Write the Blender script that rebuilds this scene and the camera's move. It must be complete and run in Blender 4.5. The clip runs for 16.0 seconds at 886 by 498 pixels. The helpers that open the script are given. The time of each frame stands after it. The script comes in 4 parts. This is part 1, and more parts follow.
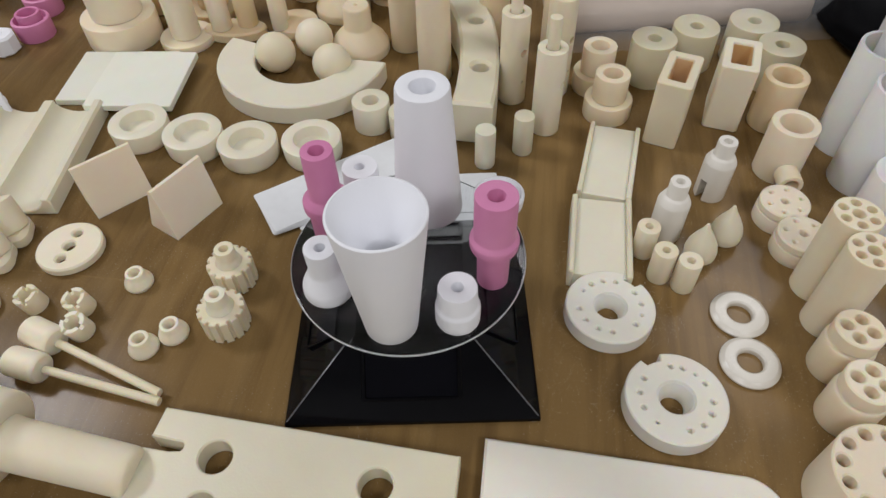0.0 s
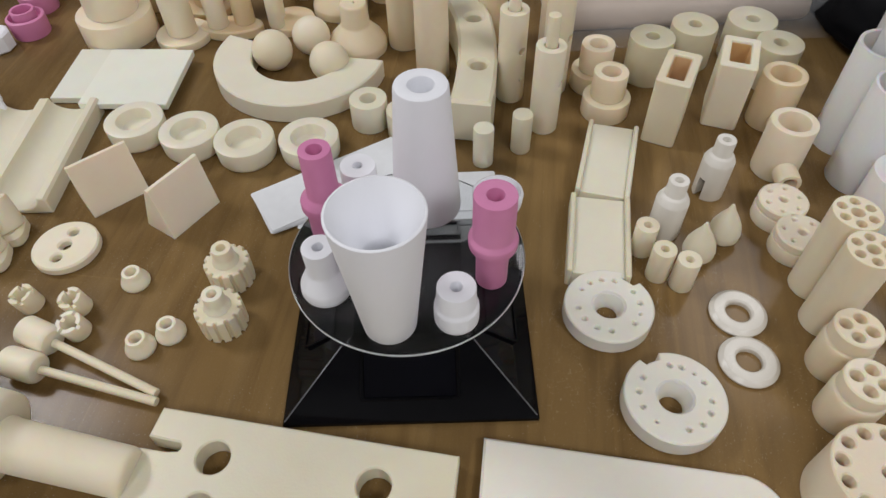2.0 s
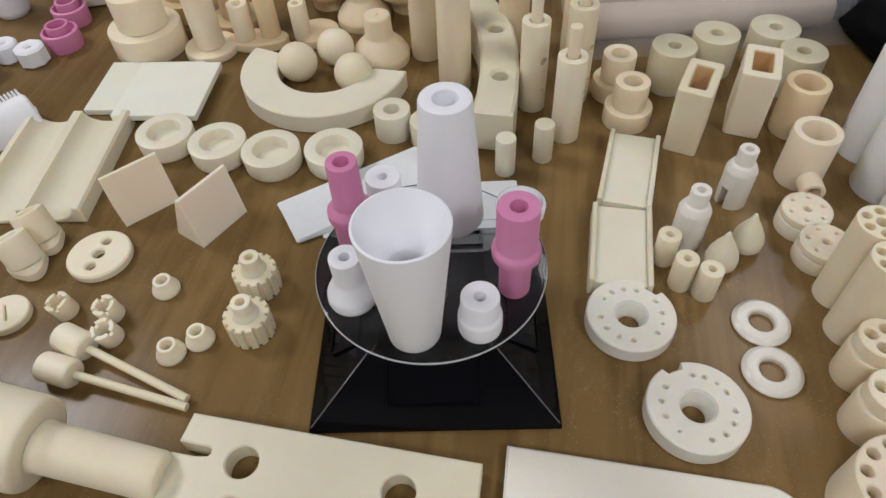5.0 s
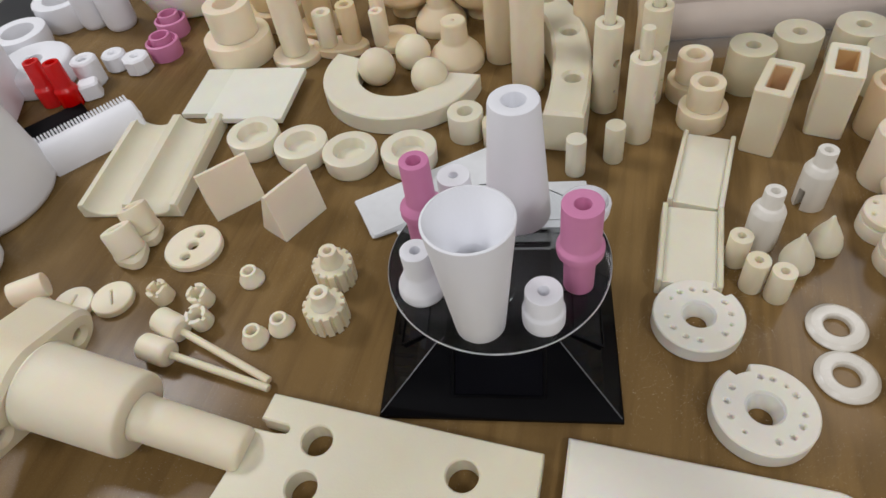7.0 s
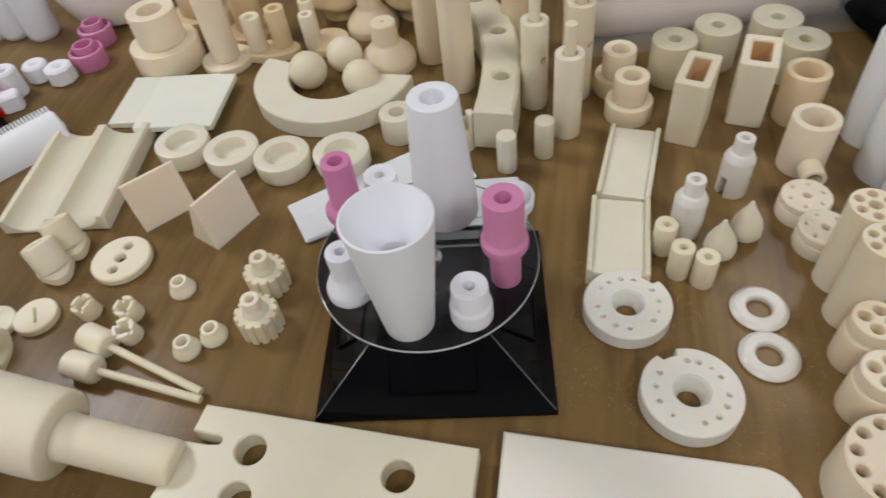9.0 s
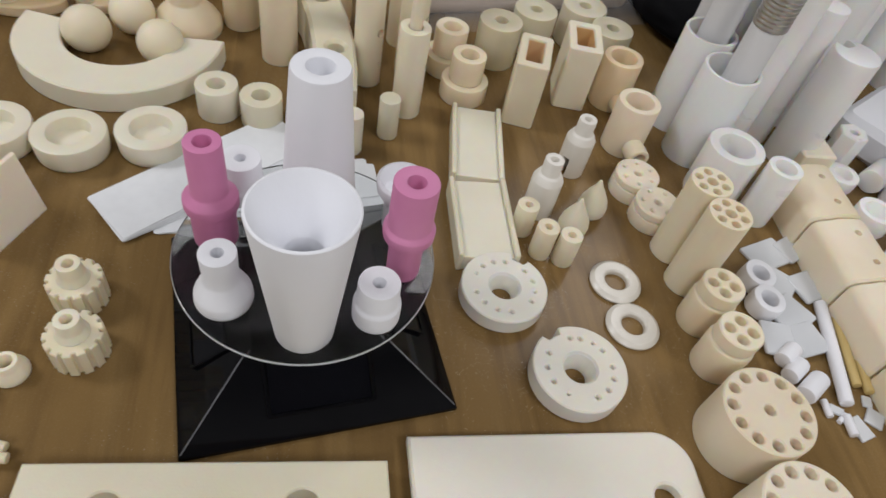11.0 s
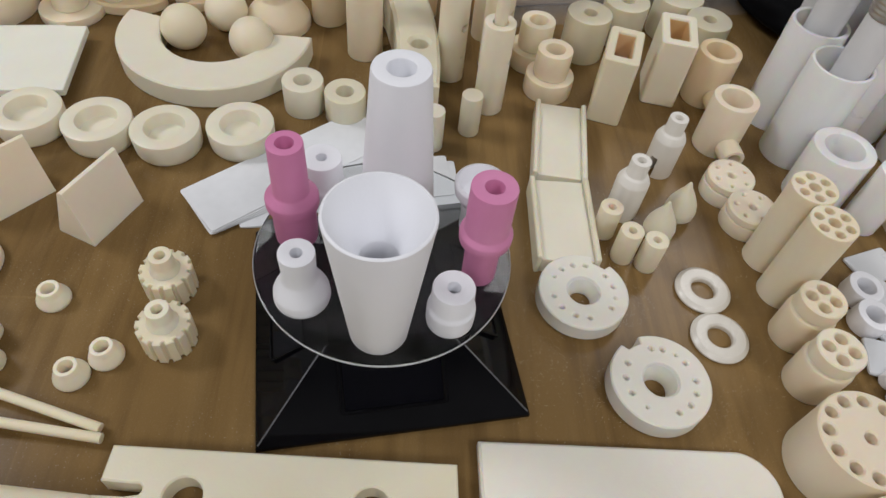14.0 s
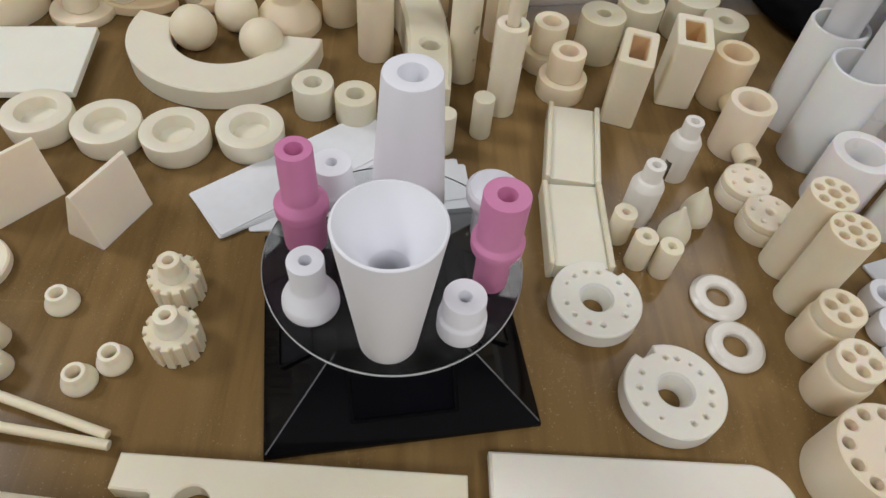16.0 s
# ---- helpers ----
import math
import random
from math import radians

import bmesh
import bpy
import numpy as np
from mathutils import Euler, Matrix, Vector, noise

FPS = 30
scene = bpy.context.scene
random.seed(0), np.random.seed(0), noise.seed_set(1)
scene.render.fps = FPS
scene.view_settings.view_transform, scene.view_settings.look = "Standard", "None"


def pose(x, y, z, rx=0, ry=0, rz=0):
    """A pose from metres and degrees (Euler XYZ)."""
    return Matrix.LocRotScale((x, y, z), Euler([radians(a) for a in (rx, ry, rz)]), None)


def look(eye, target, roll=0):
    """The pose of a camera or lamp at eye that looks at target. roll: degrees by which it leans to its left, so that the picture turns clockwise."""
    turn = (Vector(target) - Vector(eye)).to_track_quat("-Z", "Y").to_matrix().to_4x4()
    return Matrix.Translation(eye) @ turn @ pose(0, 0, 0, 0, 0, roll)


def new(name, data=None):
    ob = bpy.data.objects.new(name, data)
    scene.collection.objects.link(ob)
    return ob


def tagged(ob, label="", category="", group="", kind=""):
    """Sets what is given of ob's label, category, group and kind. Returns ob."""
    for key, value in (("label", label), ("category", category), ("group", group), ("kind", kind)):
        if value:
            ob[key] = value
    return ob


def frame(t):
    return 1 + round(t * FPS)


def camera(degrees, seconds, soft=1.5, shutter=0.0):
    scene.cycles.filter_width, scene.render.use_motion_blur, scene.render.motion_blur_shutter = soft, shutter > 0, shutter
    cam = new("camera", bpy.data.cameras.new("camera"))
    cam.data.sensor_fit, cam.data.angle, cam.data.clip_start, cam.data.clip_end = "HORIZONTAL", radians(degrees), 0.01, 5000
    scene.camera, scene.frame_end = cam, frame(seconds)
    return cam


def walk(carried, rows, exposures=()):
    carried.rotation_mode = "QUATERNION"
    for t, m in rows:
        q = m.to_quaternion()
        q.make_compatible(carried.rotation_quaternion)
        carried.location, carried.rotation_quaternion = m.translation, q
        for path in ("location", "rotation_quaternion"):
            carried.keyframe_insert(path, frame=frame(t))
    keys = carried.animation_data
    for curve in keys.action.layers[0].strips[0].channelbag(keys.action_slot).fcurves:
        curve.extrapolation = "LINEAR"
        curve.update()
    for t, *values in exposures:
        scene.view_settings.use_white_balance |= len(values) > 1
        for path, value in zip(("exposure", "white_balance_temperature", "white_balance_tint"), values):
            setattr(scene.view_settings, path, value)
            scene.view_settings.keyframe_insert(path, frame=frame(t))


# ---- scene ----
# the camera and its walk: seconds, eye (m), yaw, pitch, roll (degrees)
cam = camera(67.62, 16.0, soft=1.5, shutter=0.45)
ROWS = [
    (0.0, 0.0139, -0.2206, 0.3508, 2.13, -49.54, -2.06),
    (0.5, 0.0134, -0.2198, 0.3502, 2.02, -49.62, -1.95),
    (1.0, 0.0136, -0.2197, 0.3506, 2.04, -49.54, -2.00),
    (1.5, 0.0127, -0.2185, 0.3508, 1.76, -49.74, -1.74),
    (2.0, 0.0129, -0.2190, 0.3503, 1.71, -49.76, -1.79),
    (2.5, 0.0135, -0.2193, 0.3493, 1.64, -49.74, -1.80),
    (3.0, 0.0133, -0.2184, 0.3493, 1.73, -49.84, -1.90),
    (5.5, 0.0105, -0.2237, 0.3584, 5.81, -48.96, -4.49),
    (6.0, 0.0102, -0.2281, 0.3596, 7.88, -48.75, -5.46),
    (6.5, 0.0108, -0.2294, 0.3611, 10.69, -48.63, -7.54),
    (7.0, 0.0172, -0.2342, 0.3651, 14.14, -48.15, -10.05),
    (7.5, 0.0245, -0.2409, 0.3690, 17.25, -47.39, -12.44),
    (7.7, 0.0274, -0.2431, 0.3702, 18.39, -46.94, -13.55),
    (8.0, 0.0331, -0.2418, 0.3690, 17.80, -47.27, -13.00),
    (8.5, 0.0284, -0.2380, 0.3639, 14.89, -47.94, -11.14),
    (9.0, 0.0348, -0.2348, 0.3605, 8.78, -48.37, -8.54),
    (9.5, 0.0377, -0.2330, 0.3603, 1.27, -48.83, -5.08),
    (10.0, 0.0198, -0.2291, 0.3557, -5.92, -48.96, -0.92),
    (10.2, 0.0032, -0.2236, 0.3524, -9.64, -49.02, 1.89),
    (12.3, -0.0581, -0.1712, 0.3153, -37.48, -49.28, 24.44),
    (12.5, -0.0615, -0.1693, 0.3162, -37.23, -49.58, 24.32),
    (12.7, -0.0642, -0.1731, 0.3162, -34.74, -49.56, 22.71),
    (13.0, -0.0618, -0.1786, 0.3216, -28.89, -49.72, 18.12),
    (13.5, -0.0490, -0.1867, 0.3304, -18.41, -51.15, 10.47),
    (14.0, -0.0355, -0.1916, 0.3362, -13.92, -51.39, 7.26),
    (14.5, -0.0332, -0.1918, 0.3365, -13.30, -51.30, 6.84),
    (15.0, -0.0334, -0.1878, 0.3349, -12.93, -51.72, 6.55),
    (15.5, -0.0358, -0.1858, 0.3343, -12.47, -51.77, 6.47),
    (16.0, -0.0350, -0.1848, 0.3347, -12.59, -51.66, 6.49),
]


def aim(x, y, z, yaw, pitch, roll):
    """A camera pose from its eye, heading to the left of +y, upward tilt and lean."""
    return Matrix.Translation((x, y, z)) @ Euler((radians(90 + pitch), 0, radians(yaw))).to_matrix().to_4x4() @ pose(0, 0, 0, 0, 0, roll)


walk(cam, [(t, aim(*row)) for t, *row in ROWS])

# ---- light: a closed room with white panel lamps, all out of view ----
world = bpy.data.worlds.new("world")
world.use_nodes = True
world.node_tree.nodes["Background"].inputs[0].default_value = (0.75, 0.82, 0.9, 1)
world.node_tree.nodes["Background"].inputs[1].default_value = 0.25
scene.world = world
scene.view_settings.exposure = -0.42


def area_lamp(name, x, y, z, sx, sy, watts, colour=(1, 1, 1), target=None):
    lamp = bpy.data.lights.new(name, "AREA")
    lamp.shape, lamp.size, lamp.size_y, lamp.energy, lamp.color = "RECTANGLE", sx, sy, watts, colour
    ob = new(name, lamp)
    ob.matrix_world = look((x, y, z), target or (x + 0.001, y, z - 1))
    return tagged(ob, "bright white panel lamp out of view", "lamp", kind="structure")


LIGHT = (0.995, 0.984, 1.02)
# back right: placed by its reflection in the tabletop
area_lamp("unseen_panel_lamp", 1.32, 1.40, 1.90, 0.90, 0.90, 17, LIGHT)
# left: placed by glare on that side, made stronger to fill the west
area_lamp("unseen_panel_lamp", -1.55, 0.75, 1.80, 0.60, 0.60, 32, LIGHT)
# two fill lamps, added to brighten faces turned towards the camera
area_lamp("unseen_panel_lamp", -0.75, -1.35, 1.86, 0.50, 0.50, 19, LIGHT)
area_lamp("unseen_panel_lamp", 0.95, -1.25, 1.86, 0.50, 0.50, 22, LIGHT)


# ---- materials ----
def shader(name, rough=0.5, metal=0.0, spec=0.5):
    m = bpy.data.materials.new(name)
    m.use_nodes = True
    b = m.node_tree.nodes["Principled BSDF"]
    b.inputs["Roughness"].default_value = rough
    b.inputs["Metallic"].default_value = metal
    b.inputs["Specular IOR Level"].default_value = spec
    return m, m.node_tree, b


def add(nt, kind, **values):
    n = nt.nodes.new(kind)
    for k, v in values.items():
        n.inputs[k.replace("_", " ")].default_value = v
    return n


def mix(nt, a, b, fac, mode="MIX"):
    n = nt.nodes.new("ShaderNodeMix")
    n.data_type, n.blend_type = "RGBA", mode
    for slot, v in ((6, a), (7, b), (0, fac)):
        if hasattr(v, "is_linked"):
            nt.links.new(v, n.inputs[slot])
        else:
            n.inputs[slot].default_value = (*v, 1) if isinstance(v, tuple) else v
    return n.outputs[2]


def ramp(nt, fac, lo, hi, a=0.0, b=1.0):
    n = nt.nodes.new("ShaderNodeMapRange")
    n.inputs[1].default_value, n.inputs[2].default_value = lo, hi
    n.inputs[3].default_value, n.inputs[4].default_value = a, b
    nt.links.new(fac, n.inputs[0])
    return n.outputs[0]


def ceramic(name, base, stain, rough=0.45, sub=0.0, spread=0.06):
    """Sintered ceramic: faint mottling at two scales, a fine grain in the relief and a shade of its own for each piece."""
    m, nt, b = shader(name, rough)
    at = nt.nodes.new("ShaderNodeTexCoord").outputs["Object"]
    big, fine = add(nt, "ShaderNodeTexNoise", Scale=35.0, Detail=3.0), add(nt, "ShaderNodeTexNoise", Scale=700.0, Detail=2.0)
    for n in (big, fine):
        nt.links.new(at, n.inputs["Vector"])
    colour = mix(nt, base, stain, ramp(nt, big.outputs[0], 0.28, 0.85, 0.0, 0.9))
    info = nt.nodes.new("ShaderNodeObjectInfo")
    shade = add(nt, "ShaderNodeHueSaturation")
    nt.links.new(ramp(nt, info.outputs["Random"], 0, 1, 1 - spread * 1.4, 1 + spread * 0.3), shade.inputs["Value"])
    nt.links.new(ramp(nt, info.outputs["Random"], 0, 1, 1 + spread * 2, 1 - spread * 2), shade.inputs["Saturation"])
    nt.links.new(colour, shade.inputs["Color"])
    nt.links.new(shade.outputs[0], b.inputs["Base Color"])
    nt.links.new(ramp(nt, big.outputs[0], 0.2, 0.8, rough - 0.05, rough + 0.07), b.inputs["Roughness"])
    bump = add(nt, "ShaderNodeBump", Strength=0.2, Distance=0.0004)
    nt.links.new(fine.outputs[0], bump.inputs["Height"])
    nt.links.new(bump.outputs[0], b.inputs["Normal"])
    if sub:
        b.inputs["Subsurface Weight"].default_value = sub
        b.inputs["Subsurface Radius"].default_value = (1.0, 0.62, 0.28)
        b.inputs["Subsurface Scale"].default_value = 0.006
    return m


CREAM = ceramic("ivory_ceramic", (0.89, 0.785, 0.60), (0.85, 0.71, 0.50), 0.45, 0.5)
PALE = ceramic("pale_ivory_ceramic", (0.87, 0.80, 0.63), (0.84, 0.74, 0.53), 0.5, 0.45)
GREENISH = ceramic("yellowish_ceramic", (0.81, 0.765, 0.615), (0.77, 0.715, 0.54), 0.4, 0.4)
PLATE = ceramic("bone_white_ceramic", (0.86, 0.86, 0.75), (0.82, 0.82, 0.70), 0.45, 0.3)
# pinkish roller colour, darkened for the shadow the rollers lie in
ROLLER = ceramic("pinkish_roller_ceramic", (0.62, 0.49, 0.38), (0.56, 0.43, 0.33), 0.5)
TAN = ceramic("tan_ceramic", (0.83, 0.68, 0.45), (0.78, 0.60, 0.36), 0.42, 0.55)
ROSY = ceramic("blush_ceramic", (0.90, 0.80, 0.64), (0.86, 0.74, 0.56), 0.5, 0.5)
WHITE = ceramic("white_ceramic", (0.89, 0.90, 0.935), (0.86, 0.87, 0.91), 0.5, spread=0.02)
MILKY = ceramic("milky_white_ceramic", (0.92, 0.91, 0.90), (0.90, 0.89, 0.88), 0.3, 0.5, spread=0.03)
PINK = ceramic("pink_ceramic", (0.69, 0.26, 0.45), (0.62, 0.20, 0.39), 0.5, spread=0.02)
RED = ceramic("red_gloss_ceramic", (0.70, 0.02, 0.02), (0.60, 0.015, 0.015), 0.2, spread=0.02)
GLOSSY = ceramic("glazed_ivory_ceramic", (0.80, 0.77, 0.70), (0.75, 0.72, 0.64), 0.28)
YELLOW = ceramic("yellow_ceramic", (0.72, 0.55, 0.22), (0.66, 0.48, 0.17), 0.45)
SHEER = ceramic("translucent_greenish_ceramic", (0.70, 0.65, 0.48), (0.63, 0.56, 0.38), 0.4, 0.6)
SHELL = ceramic("grey_white_tile", (0.74, 0.76, 0.78), (0.66, 0.69, 0.72), 0.2)


def plain(name, colour, rough, metal=0.0, bump=0.0, scale=300.0, vary=0.8, spec=0.5):
    m, nt, b = shader(name, rough, metal, spec)
    at = nt.nodes.new("ShaderNodeTexCoord").outputs["Object"]
    n = add(nt, "ShaderNodeTexNoise", Scale=scale, Detail=4.0)
    nt.links.new(at, n.inputs["Vector"])
    dark = tuple(c * vary for c in colour)
    nt.links.new(mix(nt, colour, dark, ramp(nt, n.outputs[0], 0.4, 0.75)), b.inputs["Base Color"])
    if bump:
        k = add(nt, "ShaderNodeBump", Strength=bump, Distance=0.001)
        nt.links.new(n.outputs[0], k.inputs["Height"])
        nt.links.new(k.outputs[0], b.inputs["Normal"])
    return m


BONE = ceramic("pale_bone_ceramic", (0.84, 0.80, 0.70), (0.80, 0.75, 0.63), 0.42, 0.4)
BLACK = plain("black_gloss_plastic", (0.004, 0.004, 0.005), 0.07, scale=60.0, spec=0.10)
EDGE_BLACK = plain("black_laminate", (0.02, 0.021, 0.024), 0.4)
MATT_BLACK = plain("matt_black", (0.004, 0.004, 0.005), 0.6, spec=0.06)
PAPER = plain("white_paper", (0.80, 0.82, 0.84), 0.6, scale=120.0, vary=0.96)
WALL = plain("wall_paint", (0.64, 0.64, 0.63), 0.7, bump=0.1)
FLOOR = plain("floor_tile_grey", (0.42, 0.43, 0.38), 0.35, scale=8.0)
METAL = plain("brushed_steel", (0.55, 0.53, 0.5), 0.3, metal=1.0, scale=80.0)


def glassy(name, colour, rough, ior, weight):
    m, nt, b = shader(name, rough)
    b.inputs["Base Color"].default_value = (*colour, 1)
    b.inputs["IOR"].default_value = ior
    b.inputs["Transmission Weight"].default_value = weight
    return m


ACRYLIC = glassy("clear_acrylic", (0.95, 0.97, 0.98), 0.02, 1.4, 1.0)
FROSTED = glassy("frosted_quartz", (0.94, 0.94, 0.94), 0.35, 1.3, 0.3)


def film_material():
    """Thin clear wrapping film: mostly see-through, with crinkles that catch the light."""
    m, nt, b = shader("clear_film", 0.12)
    at = nt.nodes.new("ShaderNodeTexCoord").outputs["Object"]
    n = add(nt, "ShaderNodeTexNoise", Scale=60.0, Detail=5.0, Roughness=0.65)
    nt.links.new(at, n.inputs["Vector"])
    k = add(nt, "ShaderNodeBump", Strength=0.7, Distance=0.004)
    nt.links.new(n.outputs[0], k.inputs["Height"])
    nt.links.new(k.outputs[0], b.inputs["Normal"])
    b.inputs["Base Color"].default_value = (0.8, 0.82, 0.84, 1)
    b.inputs["Alpha"].default_value = 0.11
    return m


FILM = film_material()


def wood_material():
    """Printed wood-plank laminate: boards along y of uneven tone, long streaky grain, a few knots, a satin finish."""
    m, nt, b = shader("wood_laminate", 0.2, spec=0.16)
    at = nt.nodes.new("ShaderNodeTexCoord").outputs["Object"]
    turn = add(nt, "ShaderNodeMapping")
    turn.inputs["Rotation"].default_value = (0, 0, radians(7))
    nt.links.new(at, turn.inputs["Vector"])
    boards = add(nt, "ShaderNodeTexBrick", Scale=1.0)
    boards.inputs["Color1"].default_value, boards.inputs["Color2"].default_value = (0, 0, 0, 1), (1, 1, 1, 1)
    boards.inputs["Mortar"].default_value = (0.3, 0.3, 0.3, 1)
    boards.inputs["Mortar Size"].default_value = 0.0006
    boards.inputs["Brick Width"].default_value, boards.inputs["Row Height"].default_value = 1.1, 0.118
    side = add(nt, "ShaderNodeMapping")
    side.inputs["Rotation"].default_value = (0, 0, radians(90))
    side.inputs["Location"].default_value = (0.35, 0.045, 0)
    nt.links.new(turn.outputs[0], side.inputs["Vector"])
    nt.links.new(side.outputs[0], boards.inputs["Vector"])
    long = add(nt, "ShaderNodeMapping")
    long.inputs["Scale"].default_value = (60, 3.2, 1)
    nt.links.new(turn.outputs[0], long.inputs["Vector"])
    grain = add(nt, "ShaderNodeTexNoise", Scale=1.6, Detail=7.0, Roughness=0.6, Distortion=0.6)
    nt.links.new(long.outputs[0], grain.inputs["Vector"])
    wide = add(nt, "ShaderNodeMapping")
    wide.inputs["Scale"].default_value = (9, 1.6, 1)
    nt.links.new(turn.outputs[0], wide.inputs["Vector"])
    cloud = add(nt, "ShaderNodeTexNoise", Scale=2.0, Detail=4.0, Distortion=1.2)
    nt.links.new(wide.outputs[0], cloud.inputs["Vector"])
    tone = mix(nt, (0.240, 0.149, 0.056), (0.165, 0.101, 0.037), boards.outputs[0])
    tone = mix(nt, tone, (0.110, 0.064, 0.023), ramp(nt, grain.outputs[0], 0.44, 0.72, 0.0, 0.6))
    tone = mix(nt, tone, (0.292, 0.192, 0.080), ramp(nt, cloud.outputs[0], 0.5, 0.75, 0.0, 0.6))
    dust = add(nt, "ShaderNodeTexNoise", Scale=1100.0, Detail=2.0)
    nt.links.new(at, dust.inputs["Vector"])
    haze = add(nt, "ShaderNodeMath")
    haze.operation = "ADD"
    nt.links.new(ramp(nt, cloud.outputs[0], 0.3, 0.7, 0.14, 0.24), haze.inputs[0])
    nt.links.new(ramp(nt, dust.outputs[0], 0.55, 0.75, 0.0, 0.35), haze.inputs[1])
    nt.links.new(haze.outputs[0], b.inputs["Roughness"])
    specks = add(nt, "ShaderNodeTexVoronoi", Scale=420.0)
    nt.links.new(at, specks.inputs["Vector"])
    where = add(nt, "ShaderNodeTexNoise", Scale=9.0, Detail=3.0)
    nt.links.new(at, where.inputs["Vector"])
    crumbs = add(nt, "ShaderNodeMath")
    crumbs.operation = "MULTIPLY"
    nt.links.new(ramp(nt, specks.outputs["Distance"], 0.10, 0.16, 1.0, 0.0), crumbs.inputs[0])
    nt.links.new(ramp(nt, where.outputs[0], 0.46, 0.62, 0.0, 0.34), crumbs.inputs[1])
    tone = mix(nt, tone, (0.55, 0.52, 0.46), crumbs.outputs[0])
    nt.links.new(tone, b.inputs["Base Color"])
    k = add(nt, "ShaderNodeBump", Strength=0.08, Distance=0.0004)
    nt.links.new(grain.outputs[0], k.inputs["Height"])
    nt.links.new(k.outputs[0], b.inputs["Normal"])
    return m


WOOD = wood_material()


# ---- mesh tools ----
def finish(name, verts, faces, angle=32):
    me = bpy.data.meshes.new(name)
    me.from_pydata(verts, [], faces)
    bm = bmesh.new()
    bm.from_mesh(me)
    bmesh.ops.remove_doubles(bm, verts=bm.verts, dist=1e-6)
    bmesh.ops.recalc_face_normals(bm, faces=bm.faces)
    bm.to_mesh(me)
    bm.free()
    me.polygons.foreach_set("use_smooth", [True] * len(me.polygons))
    me.set_sharp_from_angle(angle=radians(angle))
    return me


def soften(profile, c):
    """Cut each corner of a profile of (radius, height) back by c."""
    out, n = [], len(profile)
    for i, p in enumerate(profile):
        p, a, b = Vector(p), Vector(profile[i - 1]), Vector(profile[(i + 1) % n])
        la, lb = (a - p).length, (b - p).length
        if p.x < 1e-6 or la < 1e-6 or lb < 1e-6 or abs((a - p).normalized().dot((b - p).normalized())) > 0.97:
            out.append(p)
            continue
        u, v = p + (a - p) * min(c, la * 0.4) / la, p + (b - p) * min(c, lb * 0.4) / lb
        out += [u, u * 0.25 + v * 0.25 + p * 0.5, v]
    return out


def lathe(profile, seg=40, c=0.0008):
    """Turned body from a closed profile of (radius, height)."""
    prof = soften(profile, c)
    verts, faces, n = [], [], len(prof)
    for k in range(seg):
        a = 2 * math.pi * k / seg
        verts += [(p[0] * math.cos(a), p[0] * math.sin(a), p[1]) for p in prof]
    for k in range(seg):
        for i in range(n):
            j, k2 = (i + 1) % n, (k + 1) % seg
            if prof[i][0] < 1e-6 and prof[j][0] < 1e-6:
                continue
            f = [k * n + i, k2 * n + i, k2 * n + j, k * n + j]
            if prof[i][0] < 1e-6:
                f = [k * n + i, k2 * n + j, k * n + j]
            elif prof[j][0] < 1e-6:
                f = [k * n + i, k2 * n + i, k * n + j]
            faces.append(f)
    return finish("turned", verts, faces)


def tube(r, bore, h, seg=40, c=0.0008, z=0.0):
    return lathe([(bore, z), (r, z), (r, z + h), (bore, z + h)], seg, c)


def drum(r, h, seg=40, c=0.0008, z=0.0):
    return lathe([(0, z), (r, z), (r, z + h), (0, z + h)], seg, c)


def blind(r, bore, h, deep, seg=40, c=0.0008):
    return lathe([(0, 0), (r, 0), (r, h), (bore, h), (bore * 0.92, h - deep), (0, h - deep)], seg, c)


def circle(x, y, r, seg=20):
    return [(x + r * math.cos(2 * math.pi * k / seg), y + r * math.sin(2 * math.pi * k / seg)) for k in range(seg)]


def rounded(w, d, r=0.002, seg=4, x=0.0, y=0.0):
    out = []
    for cx, cy, a0 in ((w / 2 - r, d / 2 - r, 0), (-w / 2 + r, d / 2 - r, 90), (-w / 2 + r, -d / 2 + r, 180), (w / 2 - r, -d / 2 + r, 270)):
        for k in range(seg + 1):
            a = radians(a0 + 90 * k / seg)
            out.append((x + cx + r * math.cos(a), y + cy + r * math.sin(a)))
    return out


def inset(loop, c):
    """The loop moved by c to its inner side (to its outer side where c is negative)."""
    n, area = len(loop), sum(a[0] * b[1] - b[0] * a[1] for a, b in zip(loop, loop[1:] + loop[:1]))
    out = []
    for i in range(n):
        p, a, b = Vector(loop[i]), Vector(loop[i - 1]), Vector(loop[(i + 1) % n])
        u, v = (p - a).normalized(), (b - p).normalized()
        side = Vector((-u.y - v.y, u.x + v.x))
        side = side.normalized() * min(2.0, 1 / max(0.3, side.length / 2)) if side.length > 1e-6 else Vector((-u.y, u.x))
        out.append(tuple(p + side * (c if area > 0 else -c)))
    return out


